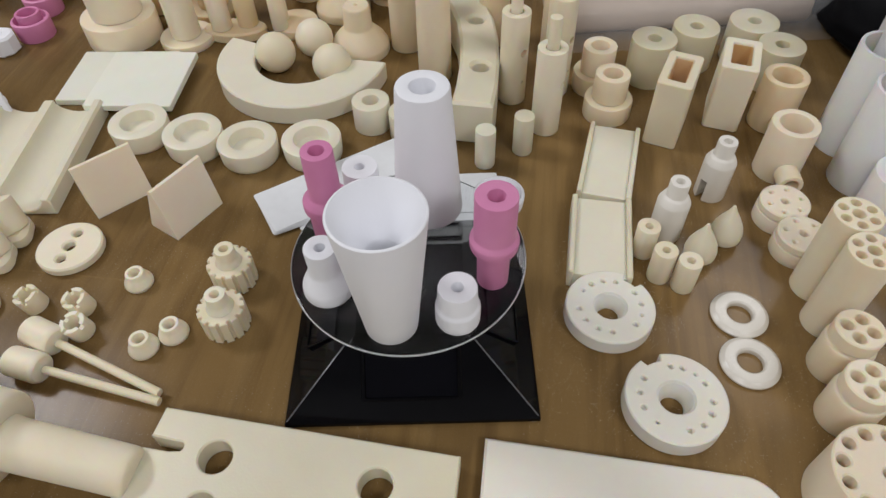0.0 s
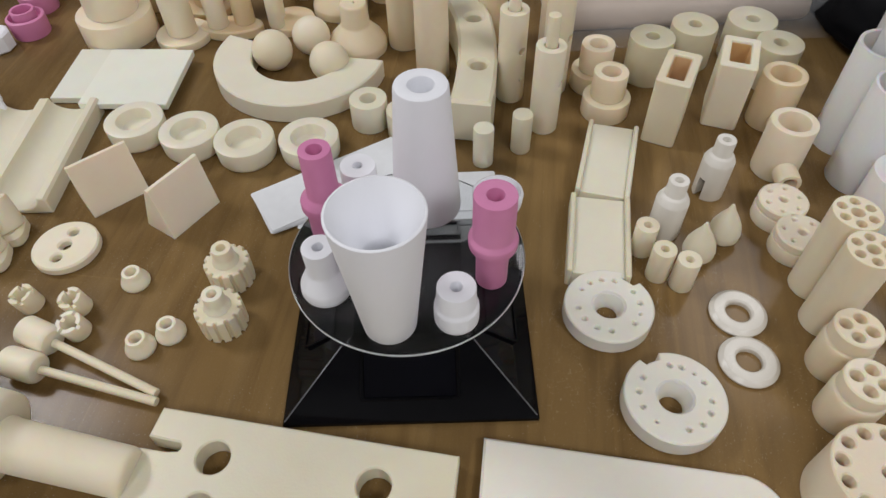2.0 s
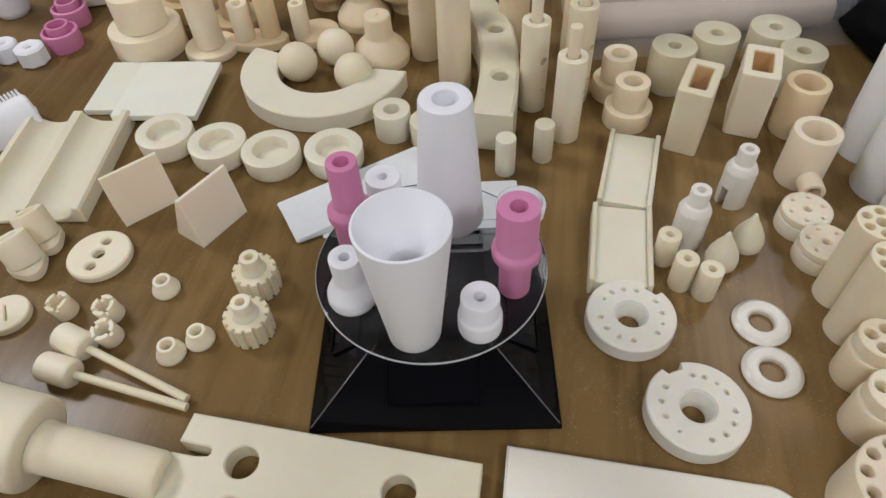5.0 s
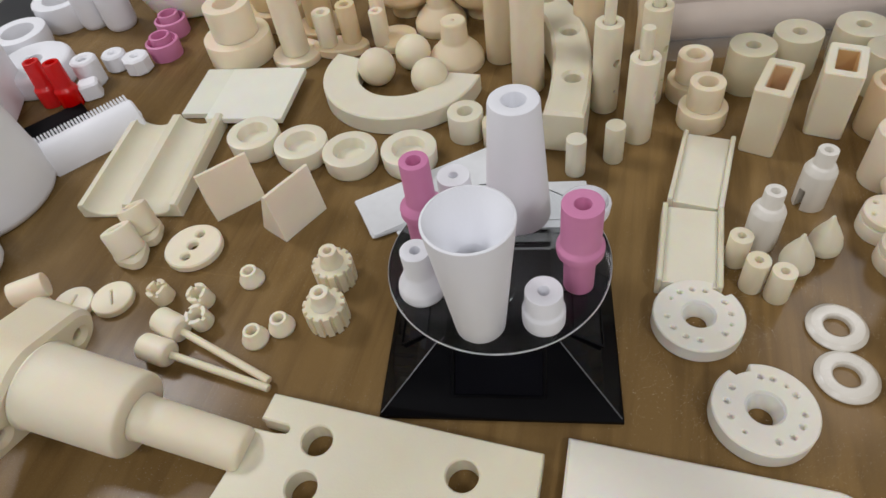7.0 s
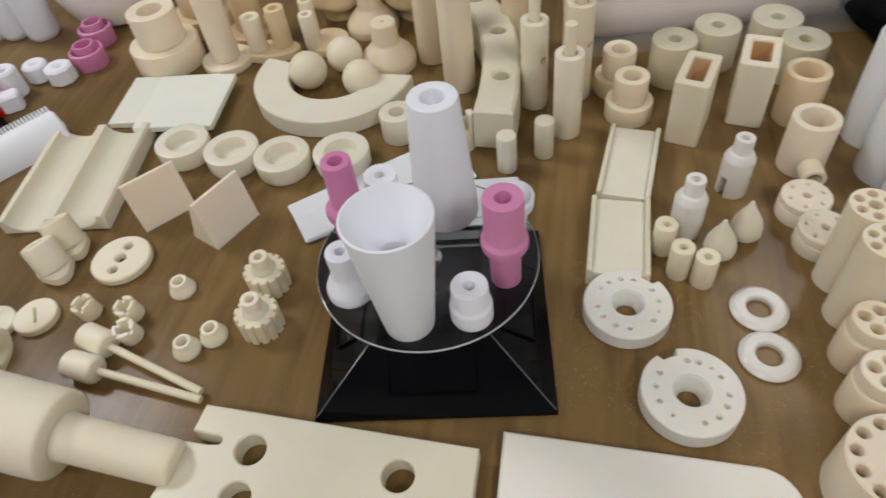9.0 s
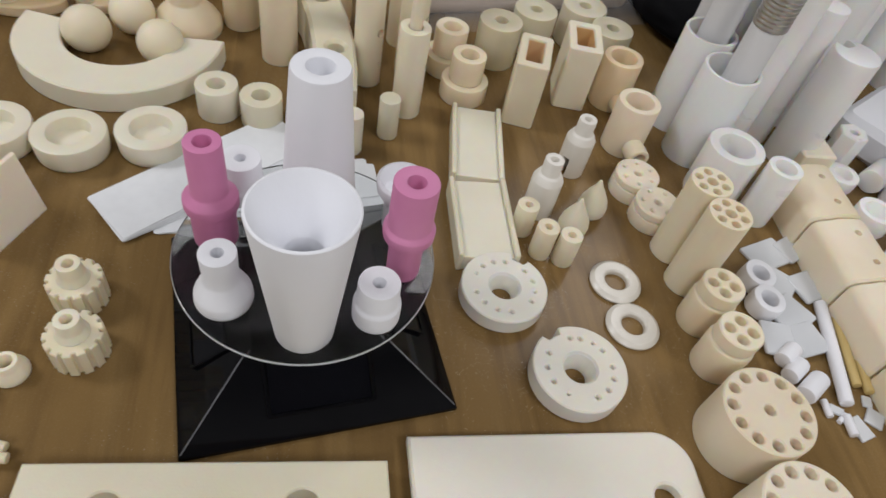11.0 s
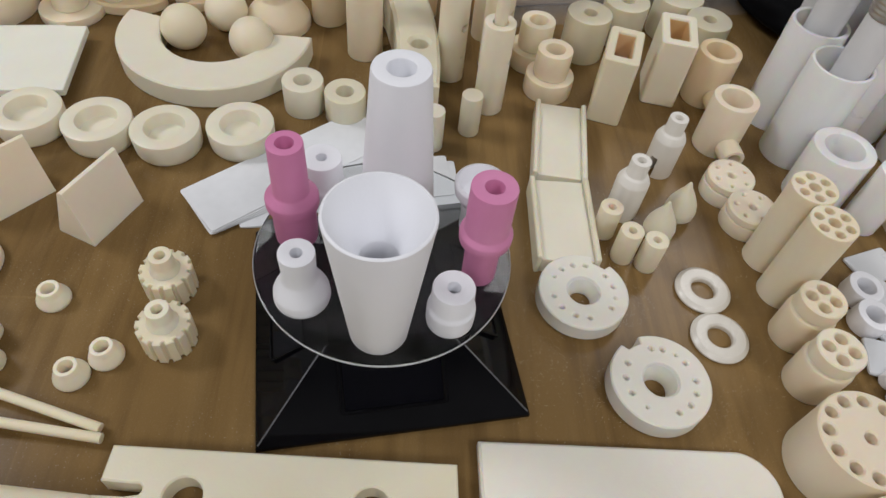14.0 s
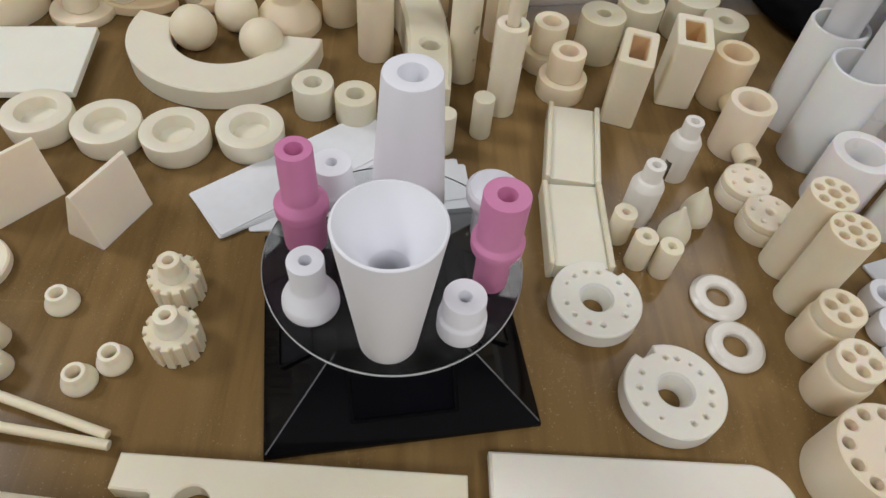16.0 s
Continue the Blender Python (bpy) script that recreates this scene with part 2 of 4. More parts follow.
def prism(outline, holes=(), z0=0.0, z1=0.01, c=0.0007, c0=None):
    """A body of one outline with through holes; its upper rims are chamfered by c, its lower ones by c0."""
    c0 = c if c0 is None else c0
    bm = bmesh.new()
    caps = {z0: [], z1: []}
    for loop, sign in [(outline, 1)] + [(h, -1) for h in holes]:
        small = inset(loop, c * sign)
        stack = [(inset(loop, c0 * sign), z0), (loop, z0 + c0), (loop, z1 - c), (small, z1)]
        rings = [[bm.verts.new((x, y, z)) for x, y in lp] for lp, z in stack]
        n = len(loop)
        for a, b in zip(rings, rings[1:]):
            for i in range(n):
                bm.faces.new((a[i], a[(i + 1) % n], b[(i + 1) % n], b[i]))
        caps[z0].append(rings[0]), caps[z1].append(rings[-1])
    for rings in caps.values():
        edges = [bm.edges.get((r[i], r[(i + 1) % len(r)])) for r in rings for i in range(len(r))]
        bmesh.ops.triangle_fill(bm, edges=edges, use_beauty=True, use_dissolve=False)
    bmesh.ops.recalc_face_normals(bm, faces=bm.faces)
    me = bpy.data.meshes.new("prism")
    bm.to_mesh(me)
    bm.free()
    me.polygons.foreach_set("use_smooth", [True] * len(me.polygons))
    me.set_sharp_from_angle(angle=radians(32))
    return me


def block(w, d, h, r=0.0015, c=0.0008, z=0.0):
    return prism(rounded(w, d, r), (), z, z + h, c)


def joined(*pieces):
    """One mesh from (mesh, pose) pairs."""
    bm = bmesh.new()
    for me, m in pieces:
        other = me.copy()
        other.transform(m)
        bm.from_mesh(other)
        bpy.data.meshes.remove(other)
    me = bpy.data.meshes.new("joined")
    bm.to_mesh(me)
    bm.free()
    me.polygons.foreach_set("use_smooth", [True] * len(me.polygons))
    me.set_sharp_from_angle(angle=radians(32))
    return me


def cut(ob, *cutters):
    """Bore the ob with meshes at poses, for good."""
    for me, m in cutters:
        tool = new("tool", me)
        tool.matrix_world = ob.matrix_world @ m
        bpy.context.view_layer.update()
        b = ob.modifiers.new("bore", "BOOLEAN")
        b.object, b.operation, b.solver = tool, "DIFFERENCE", "EXACT"
        bpy.context.view_layer.update()
        done = bpy.data.meshes.new_from_object(ob.evaluated_get(bpy.context.evaluated_depsgraph_get()))
        ob.modifiers.clear()
        ob.data = done
        bpy.data.objects.remove(tool)
    ob.data.polygons.foreach_set("use_smooth", [True] * len(ob.data.polygons))
    ob.data.set_sharp_from_angle(angle=radians(32))
    return ob


def solid(name, me, material, m, label="", category="", group="", kind=""):
    ob = new(name, me)
    if material:
        me.materials.clear()
        me.materials.append(material)
    ob.matrix_world = m
    return tagged(ob, label, category, group, kind)


def thing(name, m, label, category, group="", kind=""):
    ob = new(name)
    ob.empty_display_size = 0.01
    ob.matrix_world = m
    return tagged(ob, label, category, group, kind)


def part(name, me, material, parent, label="", m=None):
    ob = new(name, me)
    if not me.materials:
        me.materials.append(material)
    ob.parent = parent
    ob.matrix_basis = m or Matrix()
    return tagged(ob, label)


def at(x, y, z=0.0, rz=0.0):
    return pose(x, y, z, 0, 0, rz)


# ---- the room and the table ----
# walls and ceiling are unseen, added to hold in and bounce the light
room = [
    ("wall_north", 5.2, 0.1, 0.0, 2.65), ("wall_south", 5.2, 0.1, 0.0, -2.35),
    ("wall_east", 0.1, 4.9, 2.55, 0.15), ("wall_west", 0.1, 4.9, -2.55, 0.15)]
for name, w, d, x, y in room:
    solid(name, block(w, d, 2.7, 0.002, 0.002), WALL, at(x, y, -0.75), "plain pale wall out of view, added to bounce light", "wall", kind="structure")
solid("floor", block(5.2, 5.1, 0.1, 0.002, 0.002), FLOOR, at(0, 0.15, -0.85), "pale grey-green tiled showroom floor", "floor", kind="structure")
solid("ceiling", block(5.2, 5.1, 0.1, 0.002, 0.002), WALL, at(0, 0.15, 1.95), "plain white ceiling out of view, added to bounce light", "ceiling", kind="structure")

table = thing("display_table", at(0, 0), "long display table with brown wood-plank laminate top and black edge", "table", kind="structure")
part("tabletop", block(1.62, 1.75, 0.03, 0.003, 0.002, z=-0.03), WOOD, table, "brown wood-grain laminate", at(0.23, 0.20, 0))
part("edge_board", block(0.115, 1.75, 0.032, 0.006, 0.003, z=-0.03), EDGE_BLACK, table, "matt black edge strip", at(-0.6385, 0.20, 0))
part("edge_board", block(0.115, 1.75, 0.032, 0.006, 0.003, z=-0.03), EDGE_BLACK, table, "matt black edge strip", at(1.0985, 0.20, 0))
for sx in (-0.6, 1.06):
    for sy in (-0.6, 1.0):
        part("leg", block(0.06, 0.06, 0.72, 0.004, 0.002), EDGE_BLACK, table, "", at(sx, sy, -0.75))

# ---- the turntable with its eight samples ----
CX, CY, DZ = -0.0145, 0.0183, 0.0650


def turntable():
    t = thing("turntable", at(-0.0150, 0.0198, 0, 1.5), "black solar display turntable with a clear round platter", "turntable")
    a, b, h = 0.0725, 0.030, 0.036
    verts, faces = [], []
    for s, z in ((a, 0.0), (a, 0.003), (a - 0.0015, 0.0045), (b, h), (b - 0.001, h + 0.0007)):
        verts += [(s, s, z), (-s, s, z), (-s, -s, z), (s, -s, z)]
    for k in range(4):
        faces += [[4 * k + i, 4 * k + (i + 1) % 4, 4 * k + 4 + (i + 1) % 4, 4 * k + 4 + i] for i in range(4)]
    faces += [[3, 2, 1, 0], [16, 17, 18, 19]]
    part("base", finish("base", verts, faces, 20), BLACK, t, "glossy black pyramid-shaped plastic base")
    # sunken solar cell on each sloping side, with a raised frame
    slope = math.degrees(math.atan2(h - 0.0045, a - b))
    mid = Vector(((a + b) / 2, 0, (h + 0.0045) / 2))
    for k in range(4):
        m = pose(0, 0, 0, 0, 0, 90 * k) @ Matrix.Translation(mid) @ pose(0, 0, 0, 0, slope, 0)
        part("solar_panel", block(0.026, 0.052, 0.0003, 0.001, 0.0001), PANEL, t, "dark solar cell", m)
        part("panel_frame", prism(rounded(0.030, 0.057, 0.002), [rounded(0.0268, 0.053, 0.001)], 0, 0.0014, 0.0004), BLACK, t, "", m)
    low, high = Vector((a - 0.0013, a - 0.0013, 0.0046)), Vector((b, b, h + 0.0002))
    for k in range(4):
        m = pose(0, 0, 0, 0, 0, 90 * k) @ Matrix.Translation(low) @ (high - low).to_track_quat("Z", "Y").to_matrix().to_4x4()
        part("ridge", drum(0.00045, (high - low).length, 8, 0.0001), RIDGE_GLINT, t, "edge of the base, its highlight put into a paler colour", m)
    part("spindle", lathe([(0, h), (0.008, h), (0.008, h + 0.004), (0.0055, h + 0.006), (0.0055, DZ - 0.006), (0.009, DZ - 0.002), (0.009, DZ - 0.0012), (0, DZ - 0.0012)], 28, 0.0005), ACRYLIC, t, "clear plastic spindle", at(CX + 0.0150, CY - 0.0198))
    part("cap", lathe([(0.0042, DZ + 0.0018), (0.0066, DZ + 0.0018), (0.0066, DZ + 0.0034), (0.0052, DZ + 0.0052), (0.0056, DZ + 0.0125), (0.0066, DZ + 0.0140), (0.0066, DZ + 0.0155), (0.0045, DZ + 0.0155), (0.0040, DZ + 0.0060)], 32, 0.0004), ACRYLIC, t, "clear plastic cap on the spindle", at(CX + 0.0150, CY - 0.0198))
    part("platter", drum(0.0656, 0.0026, 96, 0.0006, DZ - 0.001), ACRYLIC, t, "clear acrylic disc", at(CX + 0.0150, CY - 0.0198))
    part("rim", lathe([(0.0656, DZ - 0.0004), (0.0659, DZ - 0.0004), (0.0659, DZ + 0.0011), (0.0656, DZ + 0.0011)], 96, 0.0002), RIM_SHINE, t, "whitish ring added for the line of light at the disc edge", at(CX + 0.0150, CY - 0.0198))
    return t


# whitish material that gives the clear disc's edge its bright line of light
RIM_SHINE = glassy("rim_shine_acrylic", (0.86, 0.89, 0.92), 0.3, 1.45, 0.45)
PANEL = plain("solar_cell", (0.003, 0.003, 0.005), 0.04, scale=20.0, spec=0.14)
# paler grey: the highlight along the black base's edges, as colour
RIDGE_GLINT = plain("ridge_glint_plastic", (0.13, 0.13, 0.14), 0.2)
turntable()
TOP = DZ + 0.0016


def on_disc(angle, ring):
    a = radians(angle)
    return at(CX + ring * math.cos(a), CY + ring * math.sin(a), TOP, angle)


CUP = -98  # heading of the cup; the others stand at fixed angles from it
SAMPLES = "samples on the turntable"
solid("funnel_cup", lathe([(0, 0.0), (0.0137, 0), (0.0226, 0.0826), (0.0212, 0.0832), (0.0100, 0.060), (0.0084, 0.056), (0.0080, 0.003), (0, 0.003)], 64, 0.0006), WHITE,
      on_disc(CUP, 0.0470), "tall matt white ceramic cup flaring to a funnel mouth", "funnel", SAMPLES)
solid("tapered_sleeve", lathe([(0.0062, 0), (0.0198, 0), (0.0200, 0.003), (0.0193, 0.012), (0.0142, 0.0865), (0.0066, 0.0865)], 64, 0.0018), WHITE,
      on_disc(CUP + 172, 0.0385), "tall matt white tapered ceramic sleeve with a bore", "sleeve", SAMPLES)
solid("bell_nozzle", lathe([(0.0035, 0), (0.0128, 0), (0.0137, 0.003), (0.0133, 0.008), (0.0108, 0.0135), (0.0088, 0.0175), (0.0081, 0.022), (0.0085, 0.0352), (0.0028, 0.0352)], 44, 0.0008), WHITE,
      on_disc(CUP - 51, 0.0482), "small white ceramic nozzle with a bell-shaped foot", "nozzle", SAMPLES)
solid("stepped_bush", lathe([(0.0030, 0), (0.0108, 0), (0.0116, 0.002), (0.0116, 0.0125), (0.0101, 0.0145), (0.0099, 0.0272), (0.0030, 0.0272)], 44, 0.0009), WHITE,
      on_disc(CUP + 40, 0.0520), "short white ceramic bush with a thicker collar", "bush", SAMPLES)
solid("stepped_bush", lathe([(0.0030, 0), (0.0112, 0), (0.0117, 0.009), (0.0108, 0.011), (0.0104, 0.0264), (0.0028, 0.0264)], 44, 0.0009), WHITE,
      on_disc(CUP - 139, 0.0525), "short white ceramic bush with a slight collar", "bush", SAMPLES)
solid("funnel_nozzle", lathe([(0, 0), (0.0086, 0), (0.0087, 0.019), (0.0132, 0.027), (0.0138, 0.0335), (0.0120, 0.0348), (0.0092, 0.026), (0, 0.023)], 44, 0.0006), WHITE,
      on_disc(CUP + 113, 0.0518), "small white ceramic nozzle with a funnel-shaped mouth", "nozzle", SAMPLES)
pink = [(0, 0), (0.0085, 0), (0.0087, 0.0260), (0.0126, 0.0280), (0.0129, 0.0335), (0.0108, 0.0360), (0.0107, 0.0635), (0.0044, 0.0635), (0.0040, 0.004), (0, 0.004)]
solid("blast_nozzle", lathe(pink, 44, 0.0007), PINK, on_disc(CUP + 77, 0.0497), "pink ceramic nozzle with a collar, thick end up", "nozzle", SAMPLES)
pink = [(0, 0), (0.0108, 0), (0.0110, 0.0225), (0.0131, 0.0245), (0.0131, 0.0300), (0.0088, 0.0335), (0.0084, 0.0640), (0.0042, 0.0640), (0.0038, 0.004), (0, 0.004)]
solid("blast_nozzle", lathe(pink, 44, 0.0007), PINK, on_disc(CUP - 101, 0.0460), "pink ceramic nozzle with a collar, thin end up", "nozzle", SAMPLES)


# ---- white sheets behind the turntable ----
def sheet(x, y, z, w, d, rz, label):
    solid("paper_sheet", prism(rounded(w, d, 0.002), (), 0, 0.0006, 0.0001), PAPER, at(x, y, z, rz), label, "paper", "stack of sheets")


for k, (rz, x, y, w, d, label) in enumerate((
        (-1, -0.0250, 0.1225, 0.146, 0.055, "white sheet at the bottom of the stack"), (2, -0.0285, 0.1250, 0.145, 0.053, "white sheet lying in the stack"),
        (27, -0.0635, 0.1435, 0.143, 0.046, "white sheet lying askew in the stack"), (29, -0.0655, 0.1450, 0.144, 0.046, "white sheet fanned out in the stack"),
        (30.5, -0.0662, 0.1464, 0.143, 0.045, "white sheet fanned out near the top"), (32, -0.0678, 0.1478, 0.142, 0.044, "loose narrow white sheet on top of the stack"))):
    sheet(x, y, 0.0002 + 0.0007 * k, w, d, rz, label)

# ---- ivory parts to the west of the turntable ----
ring_mesh = lathe([(0, 0), (0.0212, 0), (0.0228, 0.003), (0.0235, 0.0182), (0.0136, 0.0186), (0.0130, 0.0088), (0, 0.0085)], 56, 0.0016)
for x, y in ((-0.2445, 0.2013), (-0.1969, 0.1880), (-0.1509, 0.1772), (-0.1006, 0.1780)):
    solid("thick_ring", ring_mesh, GREENISH, at(x, y), "thick ivory ceramic ring with a shallow recess", "ring", "row of four rings")


def wedge(x, y, rz, w, label):
    """A blunt wedge: a broad face leaning back from its front foot to a ridge, hollow at one end."""
    h, d, back = 0.0440, 0.0075, 0.0270
    verts, n = [], 9
    for k in range(n):
        u = k / (n - 1)
        s = (u - 0.5) * w
        dip = 0.0035 * math.sin(math.pi * u) ** 2
        verts += [(s, 0, 0), (s, 0.0004, 0.0022), (s, d - 0.0008, h - 0.0006), (s, d + 0.0008, h), (s, d + 0.0026, h - 0.0012), (s, back - dip, 0.0022), (s, back - dip, 0)]
    faces = [list(range(7)), list(range(7 * n - 1, 7 * n - 8, -1))]
    for k in range(n - 1):
        faces += [[7 * k + i, 7 * k + (i + 1) % 7, 7 * k + 7 + (i + 1) % 7, 7 * k + 7 + i] for i in range(7)]
    solid("ceramic_wedge", finish("wedge", verts, faces, 14), ROSY, at(x, y, 0, rz), label, "wedge", "pair of wedges")


wedge(-0.2349, 0.1240, 41, 0.0430, "blush ivory ceramic wedge with a sloping face")
wedge(-0.1744, 0.1067, 57, 0.0438, "blush ivory ceramic wedge beside its twin")

solid("three_hole_disc", prism(circle(0, 0, 0.0226, 56), [circle(0, 0, 0.0042), circle(0, 0.0118, 0.0034), circle(0, -0.0118, 0.0034)], 0, 0.0070, 0.0012), PALE,
      at(-0.2585, 0.0785, 0, -8), "flat round ivory ceramic disc with three holes in line", "disc")


def gear(x, y, rz):
    out = []
    for k in range(13):
        for da, r in ((-0.37, 0.0127), (-0.30, 0.0148), (0.30, 0.0148), (0.37, 0.0127)):
            a = 2 * math.pi * (k + da) / 13
            out.append((r * math.cos(a), r * math.sin(a)))
    g = thing("gear_wheel", at(x, y, 0, rz), "ivory ceramic gear wheel with a raised hub", "gear", "pair of gears")
    part("toothed_body", prism(out, [circle(0, 0, 0.0032)], 0, 0.0195, 0.0006), PALE, g)
    part("hub", lathe([(0.0030, 0.0196), (0.0088, 0.0196), (0.0068, 0.0240), (0.0064, 0.0325), (0.0030, 0.0325)], 28, 0.0007), PALE, g, "smooth round hub")


gear(-0.1368, 0.0526, 4)
gear(-0.1342, 0.0164, 13)

cone = lathe([(0.0038, 0), (0.0092, 0), (0.0096, 0.0022), (0.0088, 0.0046), (0.0068, 0.0082), (0.0060, 0.0120), (0.0038, 0.0120)], 32, 0.0007)
for x, y in ((-0.2018, 0.0500), (-0.1668, 0.0090), (-0.1828, -0.0015)):
    solid("cone_bush", cone, PALE, at(x, y), "small ivory ceramic bush with a sloping shoulder", "bush", "three small bushes")


def castle_nut(m):
    """A short tube with notches in its rim."""
    nut = solid("castle_nut", tube(0.0079, 0.0050, 0.0140, 32, 0.0005), PALE, m, "small ivory ceramic tube with notched rim, lying tilted", "nut", "three notched nuts")
    cut(nut, *((block(0.0026, 0.03, 0.006, 0.0005, 0.0003), pose(0, 0, 0.0112, 0, 0, a)) for a in (0, 90)))


castle_nut(pose(-0.2635, 0.0310, 0.0014, 0, -10, 20))
castle_nut(pose(-0.2310, 0.0285, 0.0014, 0, -10, 35))
castle_nut(pose(-0.2255, 0.0105, 0.0014, 0, -10, 65))


def plunger(x0, y0, x1, y1):
    """A fat round head on a thin rod, lying down."""
    d = math.degrees(math.atan2(y1 - y0, x1 - x0))
    n = math.hypot(x1 - x0, y1 - y0)
    p = thing("plunger_rod", pose(x0, y0, 0.0096, 0, 92.5, d), "ivory ceramic plunger with a fat head on a thin rod", "plunger", "pair of plungers")
    part("head", lathe([(0, 0.001), (0.0093, 0.001), (0.0096, 0.021), (0.0084, 0.0235), (0, 0.024)], 32, 0.0012), PALE, p)
    part("rod", drum(0.0027, n - 0.0245, 16, 0.0004, 0.0242), PALE, p, "thin straight rod")


plunger(-0.2555, 0.0075, -0.1615, -0.0355)
plunger(-0.2580, -0.0150, -0.1600, -0.0410)


def elbow(x, y, rz):
    """A leaning pipe end on a lobed foot."""
    e = thing("pipe_elbow", at(x, y, 0, rz), "ivory ceramic pipe elbow with a lobed foot", "elbow", "pair of elbows")
    part("foot", prism([(0.0125 * math.cos(radians(a)) * (1 + 0.12 * math.cos(radians(3 * a))), 0.0125 * math.sin(radians(a)) * (1 + 0.12 * math.cos(radians(3 * a)))) for a in range(0, 360, 9)], (), 0, 0.0125, 0.003), PALE, e, "rounded lobed foot")
    part("socket", blind(0.0122, 0.0054, 0.0235, 0.014, 32, 0.0026), PALE, e, "open pipe end", pose(0.0, 0.0, 0.0085, 0, -27, 0))


elbow(-0.3050, 0.0680, -45)
elbow(-0.3025, 0.0915, -45)

slit = prism(circle(0, 0, 0.0155, 40), [[(-0.0006, -0.007), (0.0006, -0.007), (0.0006, 0.007), (-0.0006, 0.007)]], 0, 0.006, 0.0008)
for x, y, rz in ((-0.3335, 0.0215, 0), (-0.3040, 0.0275, 28)):
    solid("slit_disc", slit, PALE, at(x, y, 0, rz), "flat round ivory ceramic disc with a narrow slit", "disc", "pair of slit discs")

# two thin square plates, one on the other
solid("square_plate", block(0.090, 0.074, 0.006, 0.001, 0.0006), PLATE, at(-0.2906, 0.2830, 0, -1), "pale greenish-ivory square ceramic plate under another", "plate", "two square plates")
solid("square_plate", block(0.076, 0.080, 0.006, 0.001, 0.0006), PLATE, at(-0.2640, 0.2690, 0.0061, -2), "whitish square ceramic plate resting on another plate", "plate", "two square plates")


def channel():
    """A plate with two rounded grooves along its length."""
    out = [(-0.045, 0.0), (-0.045, 0.0125), (-0.0435, 0.0148), (-0.0415, 0.0150)]
    for cx in (-0.0212, 0.0212):
        for k in range(11):
            a = math.pi * (1 - k / 10)
            out.append((cx + 0.0175 * math.cos(a), 0.0150 - 0.0118 * math.sin(a)))
    out += [(0.0415, 0.0150), (0.0435, 0.0148), (0.045, 0.0125), (0.045, 0.0)]
    return prism(out[::-1], (), -0.0600, 0.0600, 0.0008)


solid("grooved_plate", channel(), GREENISH, pose(-0.3302, 0.1745, 0, 0, 0, 0) @ pose(0, 0, 0, 90, 0, 1), "long ivory ceramic plate with two round grooves", "plate")


# large flanged shaft lying down
def flanged_shaft():
    m = pose(-0.2882, -0.0641, 0.0400, 0, 100.9, -9.8)
    s = thing("flanged_shaft", m, "large ivory ceramic shaft with an oval flange, lying on the table", "shaft")
    # outline of a two-bolt flange: a middle circle and two lobes, joined by tangents
    lobe, mid, end, off = [], 0.0300, 0.0165, 0.0365
    lean = math.degrees(math.asin((mid - end) / off))
    for k in range(13):
        a = radians(90 - (90 - lean) + (180 - 2 * lean) * k / 12)
        lobe.append((end * math.cos(a), off + end * math.sin(a)))
    for k in range(9):
        a = radians(180 - lean + 2 * lean * k / 8)
        lobe.append((mid * math.cos(a), mid * math.sin(a)))
    for k in range(13):
        a = radians(180 + lean + (180 - 2 * lean) * k / 12)
        lobe.append((end * math.cos(a), -off + end * math.sin(a)))
    for k in range(9):
        a = radians(-lean + 2 * lean * k / 8)
        lobe.append((mid * math.cos(a), mid * math.sin(a)))
    part("flange", prism(lobe, [circle(0.002, 0.0375, 0.0042), circle(0.002, -0.0345, 0.0042)], -0.036, 0.000, 0.0030), PALE, s, "thick oval flange with bolt holes")
    part("sleeve", lathe([(0, 0.0002), (0.0285, 0.0002), (0.0268, 0.004), (0.0262, 0.0640), (0.0240, 0.0665), (0, 0.0665)], 56, 0.0028), PALE, s, "fat smooth sleeve")
    part("journal", lathe([(0, 0.0667), (0.0152, 0.0667), (0.0140, 0.070), (0.0136, 0.1330), (0.0120, 0.1355), (0, 0.1355)], 48, 0.0018), PALE, s, "narrower shaft end")
    part("rear_stub", drum(0.019, 0.055, 40, 0.002, -0.0955), CREAM, s)
    return s


flanged_shaft()
p = thing("knobbed_tab", at(-0.3350, -0.0050, 0, 30), "ivory ceramic tab with a round knob behind the shaft", "bracket")
part("stem", block(0.016, 0.040, 0.030, 0.004, 0.002), CREAM, p)
part("knob", drum(0.009, 0.024, 28, 0.0015), CREAM, p, "", pose(-0.012, 0.018, 0.035, 0, 90, 0))

# plate with holes and a slot, near edge
outline = [(0.0140, -0.0775), (-0.1510, -0.0487), (-0.1545, -0.0655), (-0.1410, -0.0685)]
outline += [(-0.1380 + 0.003 * math.cos(radians(a)), -0.0718 + 0.003 * math.sin(radians(a))) for a in (60, 20, -20, -60)]
outline += [(-0.1430, -0.0745), (-0.1575, -0.0720), (-0.1780, -0.1400), (0.0040, -0.1600)]
solid("drilled_plate", prism(outline, [circle(-0.1165, -0.0778, 0.0092, 28), circle(-0.1190, -0.1055, 0.0092, 28), circle(-0.0300, -0.0930, 0.0092, 28)], 0, 0.0145, 0.0009), GREENISH,
      at(0, 0), "large ivory ceramic plate with round holes and an open slot", "plate")

# half-round slab beside it
outline = [(0.0275, -0.0645), (0.0150, -0.1750), (0.1680, -0.1950)]
outline += [(0.1575 + 0.0215 * math.cos(radians(a)), -0.1065 + 0.0215 * math.sin(radians(a))) for a in range(-6, 82, 8)]
